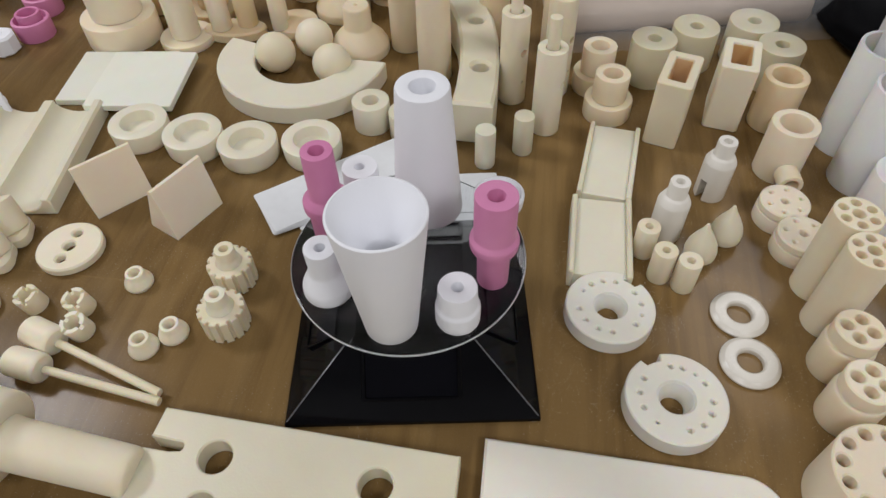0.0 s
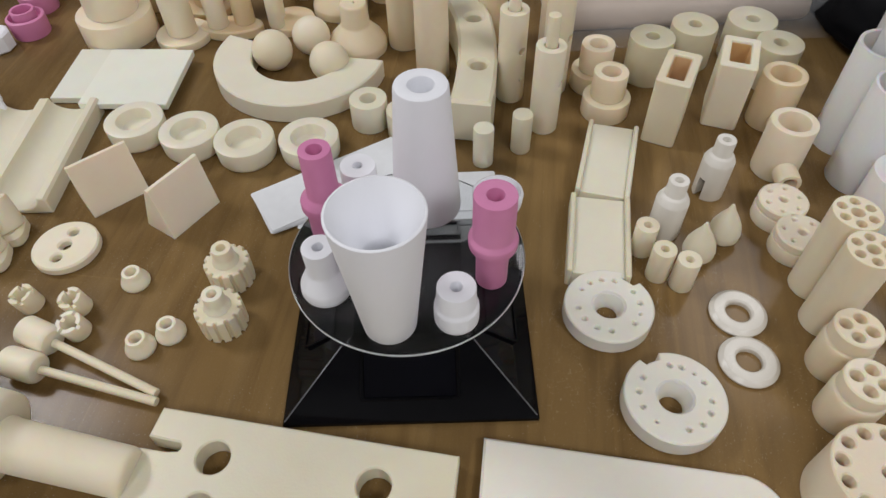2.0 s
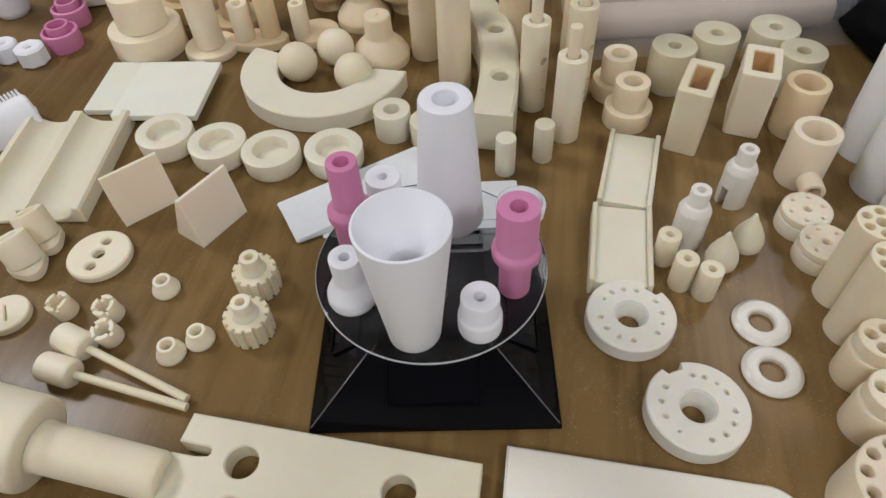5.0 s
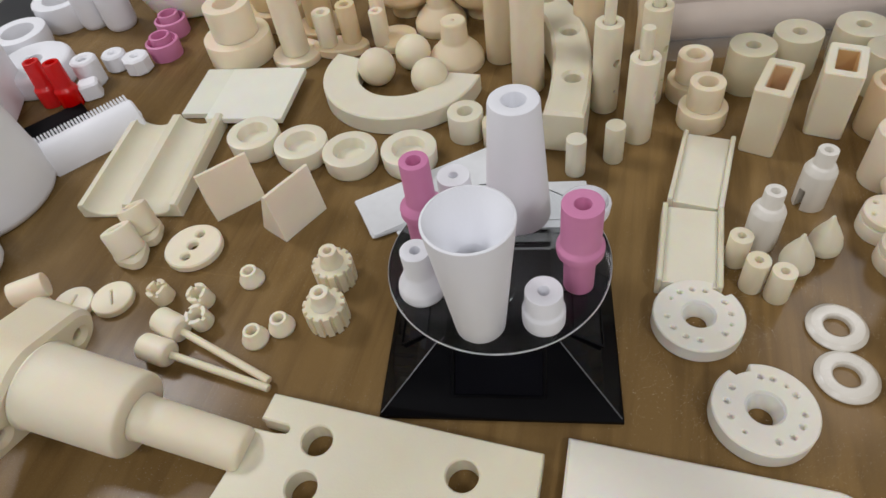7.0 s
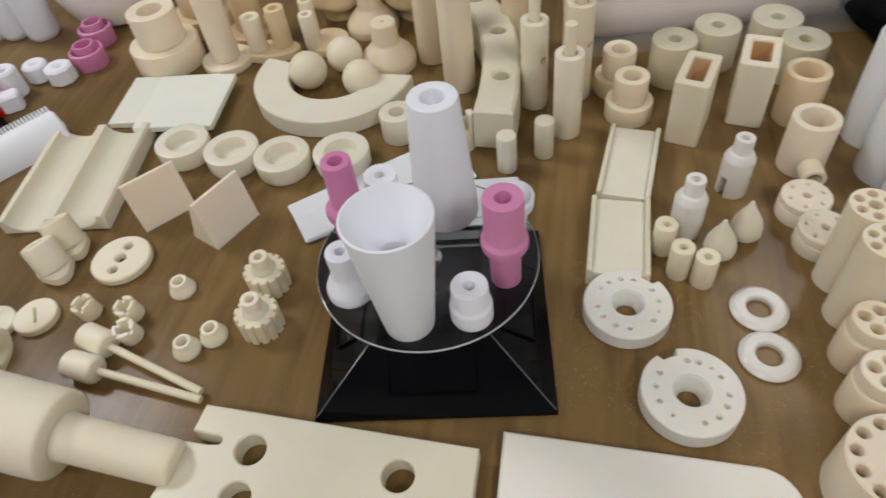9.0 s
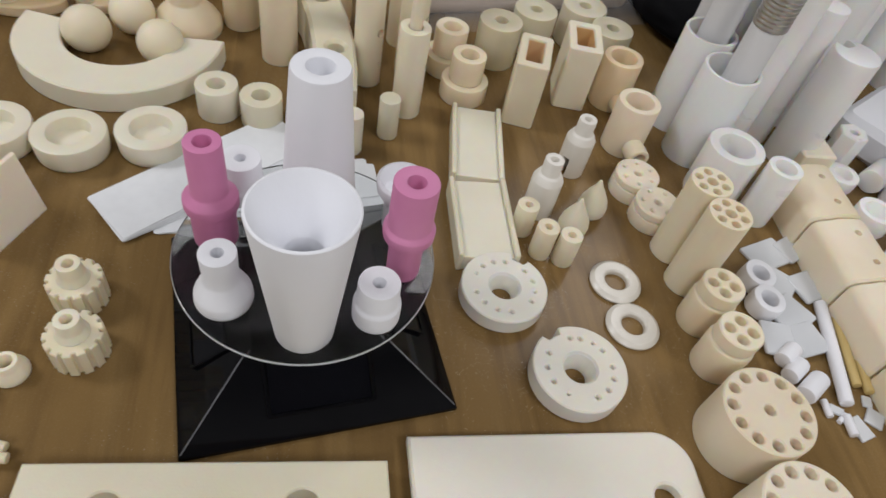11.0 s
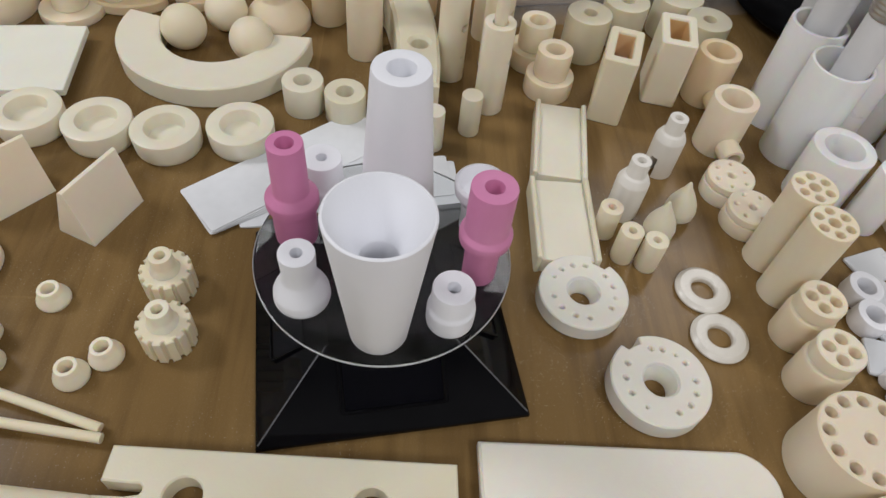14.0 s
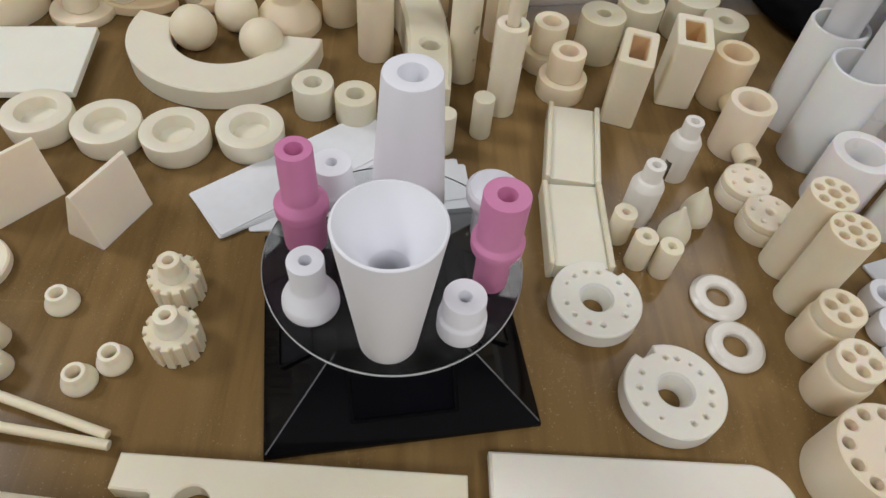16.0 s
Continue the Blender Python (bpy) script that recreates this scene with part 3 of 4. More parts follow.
slab = solid("rounded_slab", prism(outline, [circle(0.1560, -0.1220, 0.0075, 24)], 0, 0.0092, 0.0014), BONE, at(0, 0), "thick ivory ceramic slab with a rounded end and a hole", "slab")


# ---- back of the table ----
def arch():
    out = []
    a0, a1 = 156, 350
    for k in range(37):
        a = radians(a0 + (a1 - a0) * k / 36)
        out.append((0.0758 * math.cos(a), 0.0758 * math.sin(a)))
    for k in range(37):
        a = radians(a1 + (a0 - a1) * k / 36)
        out.append((0.0425 * math.cos(a), 0.0425 * math.sin(a)))
    return prism(out, (), 0, 0.0180, 0.0012)


solid("half_ring", arch(), GREENISH, at(-0.1237, 0.2920), "thick ivory ceramic half ring lying flat", "half ring")
for x, y, r in ((-0.1490, 0.2960, 0.0178), (-0.1175, 0.3200, 0.0172), (-0.0960, 0.2785, 0.0172)):
    me = bpy.data.meshes.new("ball")
    bm = bmesh.new()
    bmesh.ops.create_uvsphere(bm, u_segments=40, v_segments=24, radius=r)
    bm.to_mesh(me), bm.free()
    me.polygons.foreach_set("use_smooth", [True] * len(me.polygons))
    solid("ceramic_ball", me, PALE, at(x, y, r), "smooth ivory ceramic ball in the half ring", "ball", "three balls")


def flanged_tube(x, y, r, bore, h, fr, fh, label, material=CREAM, group="flanged tubes"):
    t = thing("flanged_tube", at(x, y), label, "flanged tube", group)
    part("flange", tube(fr, bore, fh, 44, 0.0016), material, t)
    part("pipe", tube(r, bore, h - fh - 0.0002, 40, 0.0012, fh + 0.0002), material, t)


flanged_tube(-0.3085, 0.3540, 0.0235, 0.0125, 0.060, 0.0345, 0.026, "fat ivory ceramic tube on a thick flange")
flanged_tube(-0.2450, 0.3450, 0.0138, 0.0085, 0.078, 0.0255, 0.008, "tall ivory ceramic tube on a thin flange")
flanged_tube(-0.2320, 0.4000, 0.0150, 0.0085, 0.070, 0.0260, 0.008, "tall ivory ceramic tube on a thin flange", TAN)
flanged_tube(-0.2900, 0.4250, 0.0230, 0.0120, 0.075, 0.0330, 0.020, "fat ivory ceramic tube at the back", TAN)
flanged_tube(0.1372, 0.2262, 0.0138, 0.0075, 0.040, 0.0195, 0.017, "ivory ceramic bush with a stepped flange")
flanged_tube(0.1325, 0.2640, 0.0138, 0.0075, 0.041, 0.0195, 0.017, "ivory ceramic bush with a stepped flange")

d = thing("twin_tube", at(-0.2000, 0.3540), "two ivory ceramic tubes on one oval foot", "tube")
part("foot", prism([(0.030 * math.cos(radians(a)), 0.016 * math.sin(radians(a))) for a in range(0, 360, 10)], (), 0, 0.010, 0.0015), TAN, d)
part("pipe", tube(0.0098, 0.0045, 0.036, 28, 0.001, 0.0102), CREAM, d, "", at(-0.0115, -0.002))
part("pipe", tube(0.0098, 0.0045, 0.040, 28, 0.001, 0.0102), TAN, d, "", at(0.0125, 0.004))
d = thing("twin_tube", at(-0.1560, 0.3560), "two thin ivory ceramic tubes on a round foot", "tube")
part("foot", drum(0.022, 0.008, 36, 0.001), TAN, d, "", at(0.012, 0.010))
part("pipe", tube(0.0074, 0.0035, 0.036, 24, 0.0008, 0.0082), CREAM, d, "", at(0, -0.003))
part("pipe", tube(0.0074, 0.0035, 0.042, 24, 0.0008, 0.0082), CREAM, d, "", at(-0.002, 0.013))


def bell_bush(x, y, label):
    solid("bell_bush", lathe([(0.0015, 0), (0.0270, 0), (0.0270, 0.008), (0.0235, 0.014), (0.0160, 0.022), (0.0130, 0.025), (0.0122, 0.044), (0.0112, 0.0458), (0.0015, 0.0458)], 44, 0.001), CREAM, at(x, y), label, "bush", "bell-shaped bushes")


bell_bush(-0.0765, 0.3260, "ivory ceramic bell-shaped bush with a pinhole")
bell_bush(-0.1000, 0.3950, "ivory ceramic bell-shaped bush behind its twin")


def column(x, y, r, h, material, label, step=0.0):
    prof = [(0, 0), (r, 0), (r, h * 0.5), (r - step, h * 0.5 + 0.001), (r - step, h), (0, h)]
    solid("ceramic_column", lathe(prof, 40, 0.0008), material, at(x, y), label, "column", "upright columns")


column(-0.0060, 0.2830, 0.0145, 0.105, CREAM, "tall ivory ceramic cylinder with a fine seam", 0.0003)
column(-0.0330, 0.3330, 0.0150, 0.100, CREAM, "tall ivory ceramic cylinder behind another", 0.0003)
column(0.1010, 0.3050, 0.0130, 0.120, CREAM, "tall thin ivory ceramic cylinder at the back")
column(0.0480, 0.3400, 0.0140, 0.110, TAN, "tall ivory ceramic cylinder at the back")

# thick bent bar with three holes
spine = [Vector(p) for p in ((0.0245, 0.1890), (0.0290, 0.2150), (0.0320, 0.2450), (0.0325, 0.2780), (0.0300, 0.3100), (0.0220, 0.3420), (0.0080, 0.3720), (-0.0100, 0.3980))]
sides = ([], [])
for k, p in enumerate(spine):
    d = (spine[min(k + 1, 7)] - spine[max(k - 1, 0)]).normalized() * 0.0162
    sides[0].append((p.x + d.y, p.y - d.x))
    sides[1].append((p.x - d.y, p.y + d.x))
solid("bent_bar", prism(sides[0] + sides[1][::-1], [circle(0.0325, 0.2385, 0.0068, 24), circle(0.0305, 0.3090, 0.0068, 24), circle(0.0100, 0.3680, 0.0068, 24)], 0, 0.040, 0.0026), GREENISH, at(0, 0), "thick bent ivory ceramic bar with round holes", "bar")


def pin_rod(x, y, h, side, label):
    """An upright rod with a cross hole, a pinhole and a thin pin on top."""
    r = 0.0114
    p = thing("pinned_rod", at(x, y), label, "rod", "rods with pins")
    body = part("body", lathe([(0, 0), (r, 0), (r, h), (0.0055, h), (0.0055, h - 0.006), (0, h - 0.006)], 40, 0.0007), PALE, p)
    bpy.context.view_layer.update()
    cut(body, (drum(0.0034, 0.03, 20, 0.0001), pose(0, 0, h * 0.60, 90, 0, side)), (drum(0.0012, 0.03, 12, 0.0001), pose(0, 0, h * 0.27, 90, 0, side)))
    part("pin", drum(0.0046, 0.030, 20, 0.0006, h - 0.0058), PALE, p, "thin pin on top")


pin_rod(0.0600, 0.2500, 0.081, 40, "upright ivory ceramic rod with cross hole and pin")
pin_rod(0.0845, 0.2085, 0.0755, 60, "upright pale ivory ceramic rod with cross hole and pin")
pin_rod(0.0975, 0.2600, 0.088, 50, "upright ivory ceramic rod with pin behind others")

for x, y, h in ((0.0345, 0.1660, 0.034), (0.0645, 0.1810, 0.0345)):
    solid("small_peg", drum(0.0078, h, 28, 0.001), GREENISH, at(x, y), "small plain ivory ceramic peg standing up", "peg", "pair of plain pegs")
fork = solid("forked_peg", drum(0.0074, 0.0365, 28, 0.0007), GREENISH, at(0.0010, 0.1945, 0, 20), "small yellowish ceramic peg with a slotted top", "peg")
cut(fork, (block(0.0042, 0.03, 0.02, 0.0004, 0.0002), at(0, 0, 0.022)), (block(0.0090, 0.009, 0.02, 0.0004, 0.0002), at(0.006, 0.006, 0.027)))
for x, y, h in ((-0.0565, 0.2150, 0.0255), (-0.0262, 0.2030, 0.0235)):
    solid("plain_bush", tube(0.0152, 0.0066, h, 40, 0.001), GREENISH, at(x, y), "short thick ivory ceramic bush with a bore", "bush", "pair of short bushes")

# ---- ivory parts to the east ----
def slide_tray(x, y, rz, w, n, label):
    """A U-shaped channel: a flat bed between two low rails."""
    t = thing("slide_tray", at(x, y, 0, rz), label, "tray", "pair of slide trays")
    part("bed", block(w - 0.0072, n, 0.0130, 0.0008, 0.0004), GREENISH, t, "flat bed")
    for s in (-1, 1):
        part("rail", block(0.0036, n + 0.002, 0.0165, 0.0012, 0.0008), GREENISH, t, "low raised rail", at(s * (w / 2 - 0.0018), 0))


slide_tray(0.1275, 0.1535, -15, 0.0385, 0.078, "ivory ceramic slide tray with raised side rails")
slide_tray(0.1100, 0.0775, -9, 0.0410, 0.0695, "ivory ceramic slide tray standing end to end with another")


# orange that stands for light bouncing warm inside the ivory tubes
BORE_GLOW = ceramic("bore_glow_ceramic", (0.80, 0.48, 0.20), (0.74, 0.40, 0.15), 0.55, 0.3)


def square_tube(x, y, rz, w, d, label):
    t = solid("square_tube", prism(rounded(w, d, 0.003), [rounded(w - 0.0125, d - 0.0140, 0.0015)], 0, 0.0575, 0.0008), PALE, at(x, y, 0, rz), label, "tube", "pair of rectangular tubes")
    # added lining: the warm glow of the bore put into colour
    part("bore_lining", prism(rounded(w - 0.0126, d - 0.0141, 0.0014), [rounded(w - 0.0134, d - 0.0149, 0.0012)], 0.0004, 0.0558, 0.0002), BORE_GLOW, t, "added thin lining, orange for the warm light inside the bore")


square_tube(0.1814, 0.2045, -25, 0.0258, 0.0455, "upright rectangular ivory ceramic tube")
square_tube(0.2322, 0.2234, -20, 0.0275, 0.0430, "upright rectangular ivory ceramic tube beside its twin")

for x, y, r, h in ((0.1796, 0.2757, 0.0187, 0.0396), (0.2205, 0.2974, 0.0195, 0.0372), (0.2720, 0.3046, 0.0208, 0.0370), (0.2830, 0.2658, 0.0189, 0.0382)):
    solid("thick_tube", tube(r, 0.0055, h, 44, 0.0012), SHEER, at(x, y), "short thick-walled greenish-ivory ceramic tube", "tube", "four thick tubes")


def slotted_bottle(x, y, rz, label):
    b = solid("slotted_bottle", lathe([(0.0028, 0), (0.0110, 0), (0.0110, 0.032), (0.0085, 0.037), (0.0066, 0.038), (0.0066, 0.050), (0.0028, 0.050)], 40, 0.0008), WARM, at(x, y, 0, rz), label, "nozzle", "pair of slotted nozzles")
    cut(b, (block(0.0055, 0.03, 0.022, 0.001, 0.0004), at(0, -0.012, -0.004)))


WARM = ceramic("warm_white_ceramic", (0.86, 0.83, 0.76), (0.82, 0.78, 0.70), 0.45)
slotted_bottle(0.1580, 0.0920, -60, "pale ceramic bottle-shaped nozzle with a slot in its side")
slotted_bottle(0.1990, 0.1310, -60, "pale ceramic bottle-shaped nozzle with an open slot")

for x, y, h in ((0.1395, 0.0745, 0.0265), (0.1460, 0.0530, 0.0275), (0.1600, 0.0450, 0.0265)):
    solid("bored_peg", tube(0.0076, 0.0026, h, 28, 0.0008), PALE, at(x, y), "small ivory ceramic peg with a fine bore", "peg", "three bored pegs")

drop = lathe([(0, 0), (0.0080, 0), (0.0104, 0.003), (0.0108, 0.008), (0.0096, 0.014), (0.0064, 0.021), (0.0030, 0.027), (0.0009, 0.0325), (0, 0.0325)], 32, 0.0004)
for x, y, rx, rz in ((0.1765, 0.0690, 3, 165), (0.1975, 0.0845, 3, 150)):
    solid("teardrop_cone", drop, GREENISH, pose(x, y, 0.0008, 0, rx, rz), "ivory ceramic teardrop with a pointed tip", "cone", "pair of teardrops")


BLUSH = ceramic("pale_blush_ceramic", (0.89, 0.845, 0.75), (0.86, 0.79, 0.67), 0.5, 0.4)


def hole_disc(x, y, r, h, notch, turns, label):
    """A thick ring with a circle of small holes, a notch in its rim and a tapered bore."""
    out = []
    for k in range(144):
        a = radians(2.5 * k)
        rr = r - 0.0045 if notch[0] <= 2.5 * k <= notch[1] else r
        out.append((rr * math.cos(a), rr * math.sin(a)))
    small = [circle(r * 0.70 * math.cos(radians(a)), r * 0.70 * math.sin(radians(a)), size, 12) for a, size in turns]
    bore = r * 0.36
    t = thing("holed_disc", at(x, y), label, "disc", "pair of holed discs")
    part("body", prism(out, [circle(0, 0, bore, 40)], 0, h - 0.0033, 0.00005, 0.0022), BLUSH, t)
    part("face", prism(out, [circle(0, 0, bore, 40)] + small, h - 0.0033, h, 0.0008, 0.00005), BLUSH, t, "drilled upper face")
    part("bore_seat", lathe([(r * 0.24, 0.0006), (bore + 0.0001, 0.0006), (bore + 0.0001, h - 0.0012), (bore - 0.0006, h - 0.0014), (r * 0.27, h * 0.45)], 40, 0.0004), BLUSH, t, "tapered bore")


BIG, FINE = 0.0015, 0.0009
hole_disc(0.1076, 0.0199, 0.0277, 0.0134, (38, 60), ((119, BIG), (95, BIG), (71, BIG), (30, BIG), (3, BIG), (338, FINE), (314, BIG), (265, BIG), (240, BIG), (212, BIG), (186, BIG), (142, FINE)), "thick pale ivory ceramic disc with small holes and a notch")
hole_disc(0.1343, -0.0436, 0.0284, 0.0146, (98, 122), ((87, BIG), (68, BIG), (46, FINE), (26, BIG), (352, BIG), (329, BIG), (304, BIG), (279, BIG), (228, FINE), (197, BIG), (170, BIG), (142, BIG)), "thick pale ivory ceramic disc with holes and a notched rim")

wash = lathe([(0.0078, 0), (0.0168, 0), (0.0178, 0.0014), (0.0177, 0.0024), (0.0150, 0.0045), (0.0090, 0.0045), (0.0078, 0.0033)], 64, 0.00012)
for x, y in ((0.1904, 0.0207), (0.1872, -0.0143)):
    solid("glazed_washer", wash, GLOSSY, at(x, y), "shiny glazed ivory ceramic washer", "washer", "pair of washers")


def nub(x, y, rz):
    holes = [circle(0, 0, 0.0028, 16)] + [circle(0.0115 * math.cos(radians(60 * k)), 0.0115 * math.sin(radians(60 * k)), 0.0013, 10) for k in range(6)]
    n = thing("holed_nub", at(x, y, 0, rz), "round ivory ceramic nub with a ring of small holes", "nub", "pair of nubs")
    part("foot", drum(0.0172, 0.0120, 44, 0.0012), ROSY, n)
    part("cap", prism(circle(0, 0, 0.0168, 44), holes, 0.0122, 0.0188, 0.0010), ROSY, n, "drilled cap")


nub(0.2402, 0.1040, 10)
nub(0.2429, 0.0738, 40)


def tee(x, y, rz, label, material):
    t = thing("pipe_tee", at(x, y, 0, rz), label, "pipe tee", "pair of pipe tees")
    part("barrel", tube(0.0167, 0.0112, 0.0456, 44, 0.0012), material, t)
    part("branch", tube(0.0085, 0.005, 0.0150, 28, 0.001), material, t, "short side branch", pose(0, -0.0158, 0.0125, 90, 0, 0))


tee(0.2547, 0.1547, -4, "ivory ceramic pipe tee standing upright", ROSY)
tee(0.2669, 0.2120, -2, "tan ceramic pipe tee standing upright", TAN)


def multi_tube(x, y, r, h, spots, bore, collar, label, material=CREAM, centre=0.0):
    holes = [circle(sx * r, sy * r, bore * r, 20) for sx, sy in spots]
    if centre:
        holes.append(circle(0, 0, centre * r, 20))
    t = thing("multi_bore_tube", at(x, y, 0, 20), label, "multi-bore tube", "multi-bore tubes")
    if collar:
        part("body", lathe([(0, 0), (r * 1.17, 0), (r * 1.20, h * 0.62), (r * 1.14, h * 0.70), (r * 1.06, h * 0.715), (r * 1.06, h * 0.74), (0, h * 0.74)], 48, 0.0015), material, t)
        part("neck", prism(circle(0, 0, r * 1.10, 48), holes, h * 0.74 + 0.0001, h, 0.0008), material, t, "narrower end with the bores")
    else:
        part("body", prism(circle(0, 0, r, 48), holes, 0, h, 0.0004, 0.0006), material, t)


six = [(0.645 * math.cos(radians(60 * k)), 0.645 * math.sin(radians(60 * k))) for k in range(6)]
four = [(0.56 * math.cos(radians(90 * k + 45)), 0.56 * math.sin(radians(90 * k + 45))) for k in range(4)]
multi_tube(0.2440, 0.0435, 0.0139, 0.0696, six, 0.21, False, "tall ivory ceramic tube with six small bores round one", CREAM, 0.27)
multi_tube(0.2412, 0.0155, 0.0138, 0.0700, six, 0.21, False, "tall ivory ceramic tube with small bores beside its twin", CREAM, 0.27)
multi_tube(0.2345, -0.0160, 0.0121, 0.0410, four, 0.30, True, "ivory ceramic tube with four bores and a collar")
multi_tube(0.2280, -0.0482, 0.0123, 0.0405, four, 0.30, True, "ivory ceramic tube with four bores beside its twin")


def wheel(x, y, rz, label):
    holes = [circle(0, 0, 0.0032, 20)] + [circle(0.0205 * math.cos(radians(30 * k)), 0.0205 * math.sin(radians(30 * k)), 0.0033, 16) for k in range(12)]
    t = thing("drilled_drum", at(x, y, 0, rz), label, "drum", "pair of drilled drums")
    part("body", prism(circle(0, 0, 0.0260, 64), holes, 0, 0.0392, 0.0009, 0.0009), ROSY, t)


wheel(0.2172, -0.0968, 10, "fat ivory ceramic drum with a ring of twelve bores")
wheel(0.2090, -0.1500, 0, "fat ivory ceramic drum with bores beside its twin")


# row of ivory blocks
def brick_block(x, y, rz):
    b = solid("bored_block", prism([(-0.021, 0), (0.021, 0), (0.021, 0.028), (0.0192, 0.0325), (0.0145, 0.0350), (0.009, 0.0356), (-0.002, 0.0350), (-0.0070, 0.0332), (-0.0130, 0.0322), (-0.0180, 0.0305), (-0.0205, 0.0275), (-0.021, 0.024)][::-1], (), -0.0276, 0.0276, 0.0016), CREAM, pose(x, y, 0, 0, 0, rz) @ pose(0, 0, 0, 90, 0, 0), "ivory ceramic block with bored top, in a row", "block", "row of blocks")
    cut(b, *((drum(0.0026, 0.02, 16, 0.0001), pose(0.005, 0.028, s, -90, 0, 0)) for s in (-0.013, 0.013)))


for k in range(5):
    brick_block(0.3690 - 0.0085 * k, 0.0600 - 0.0560 * k, -9)


# ---- white parts to the east ----
for x, y, r, bore, h in ((0.3155, 0.1856, 0.0208, 0.0178, 0.0866), (0.3120, 0.1430, 0.0216, 0.0190, 0.0828), (0.3080, 0.0970, 0.0212, 0.0135, 0.048), (0.3300, 0.0680, 0.0125, 0.0080, 0.052)):
    solid("white_tube", tube(r, bore, h, 48, 0.0009), MILKY, at(x, y), "upright milky white ceramic tube", "tube", "white tubes")
solid("quartz_tube", tube(0.0125, 0.0100, 0.150, 40, 0.0006), FROSTED, at(0.3180, 0.1850), "tall frosted glassy tube standing inside a white tube", "tube", "glassy tubes")
coiled = thing("quartz_tube", at(0.3180, 0.1400), "tall frosted glassy tube with a steel coil at its top", "tube", "glassy tubes")
part("glass_body", tube(0.0118, 0.0095, 0.120, 40, 0.0006), FROSTED, coiled)
part("coil", lathe([(0.0085, 0.1202)] + [(0.0122 + 0.0006 * (k % 2), 0.1202 + 0.0016 * k) for k in range(22)] + [(0.0085, 0.1540)], 40, 0.0001), METAL, coiled, "ribbed steel coil")
for x, y, r, h, material in ((0.3500, 0.1560, 0.0180, 0.165, MILKY), (0.3740, 0.1850, 0.0170, 0.185, MILKY), (0.4280, 0.1850, 0.0200, 0.150, MILKY), (0.4750, 0.2150, 0.0210, 0.150, MILKY), (0.3450, 0.2200, 0.0180, 0.160, FROSTED), (0.3900, 0.2200, 0.0200, 0.170, MILKY), (0.3860, 0.1590, 0.0125, 0.125, MILKY)):
    solid("white_rod", drum(r, h, 40, 0.002), material, at(x, y), "tall smooth white ceramic rod", "rod", "white rods")
slotted = solid("slotted_rod", drum(0.0182, 0.104, 44, 0.003), MILKY, pose(0.4020, 0.1300, 0, 0, 0, 10), "tall white ceramic rod with a groove down its side", "rod")
cut(slotted, (block(0.012, 0.020, 0.20, 0.004, 0.0005), at(0.0, 0.017, -0.02)))
# flat grey-white chips and small tubes beside the drums
chips = ((0.319, 0.029, 0.034, 0.024, 12), (0.343, 0.032, 0.026, 0.020, 20), (0.311, 0.003, 0.026, 0.024, 40), (0.333, -0.003, 0.024, 0.024, 10), (0.304, -0.023, 0.028, 0.026, 25), (0.302, -0.043, 0.027, 0.024, 5), (0.282, -0.040, 0.022, 0.026, -20))
for k, (x, y, w, d, rz) in enumerate(chips):
    solid("ceramic_chip", block(w, d, 0.0030, 0.002, 0.0008), SHELL, at(x, y, 0.0005 * k, rz), "thin shiny grey-white ceramic chip lying flat", "chip", "scattered chips")
for x, y in ((0.2920, 0.0075), (0.2860, -0.0135)):
    solid("short_tube", tube(0.0115, 0.0062, 0.0135, 36, 0.0015), WHITE, pose(x, y, 0.0008, 4, 3, 0), "short white ceramic tube among chips", "tube", "pair of short tubes")


def lying_rod(name, x0, y0, x1, y1, r, material, label, group, seg=20):
    n = math.hypot(x1 - x0, y1 - y0)
    solid(name, drum(r, n, seg, r * 0.2), material, pose(x0, y0, r, 0, 90, math.degrees(math.atan2(y1 - y0, x1 - x0))), label, "rod", group)


lying_rod("thin_rod", 0.3320, -0.0180, 0.3010, -0.0900, 0.0042, WHITE, "thin white ceramic rod lying flat", "thin rods")
lying_rod("thin_rod", 0.3410, -0.0200, 0.3180, -0.0795, 0.0030, YELLOW, "thin yellow ceramic rod lying flat", "thin rods")
lying_rod("thin_rod", 0.3465, -0.0240, 0.3235, -0.0855, 0.0030, YELLOW, "thin yellow ceramic rod beside its twin", "thin rods")
for x0, y0, x1, y1, r in ((0.274, -0.056, 0.288, -0.049, 0.0058), (0.272, -0.067, 0.286, -0.060, 0.0058), (0.274, -0.081, 0.292, -0.072, 0.0064), (0.2885, -0.084, 0.2860, -0.095, 0.0022), (0.2965, -0.096, 0.2935, -0.109, 0.0028), (0.290, -0.099, 0.298, -0.095, 0.0016)):
    lying_rod("small_roller", x0, y0, x1, y1, r, WHITE, "small white ceramic roller lying on the table", "small rollers")
for x, y, w, d, rz in ((0.294, -0.0915, 0.009, 0.006, -40), (0.302, -0.105, 0.011, 0.015, 10), (0.3165, -0.101, 0.012, 0.011, 40), (0.319, -0.090, 0.008, 0.006, 60)):
    solid("ceramic_chip", block(w, d, 0.0020, 0.0006, 0.0005), SHELL, at(x, y, 0, rz), "tiny white ceramic chip lying flat", "chip", "scattered chips")

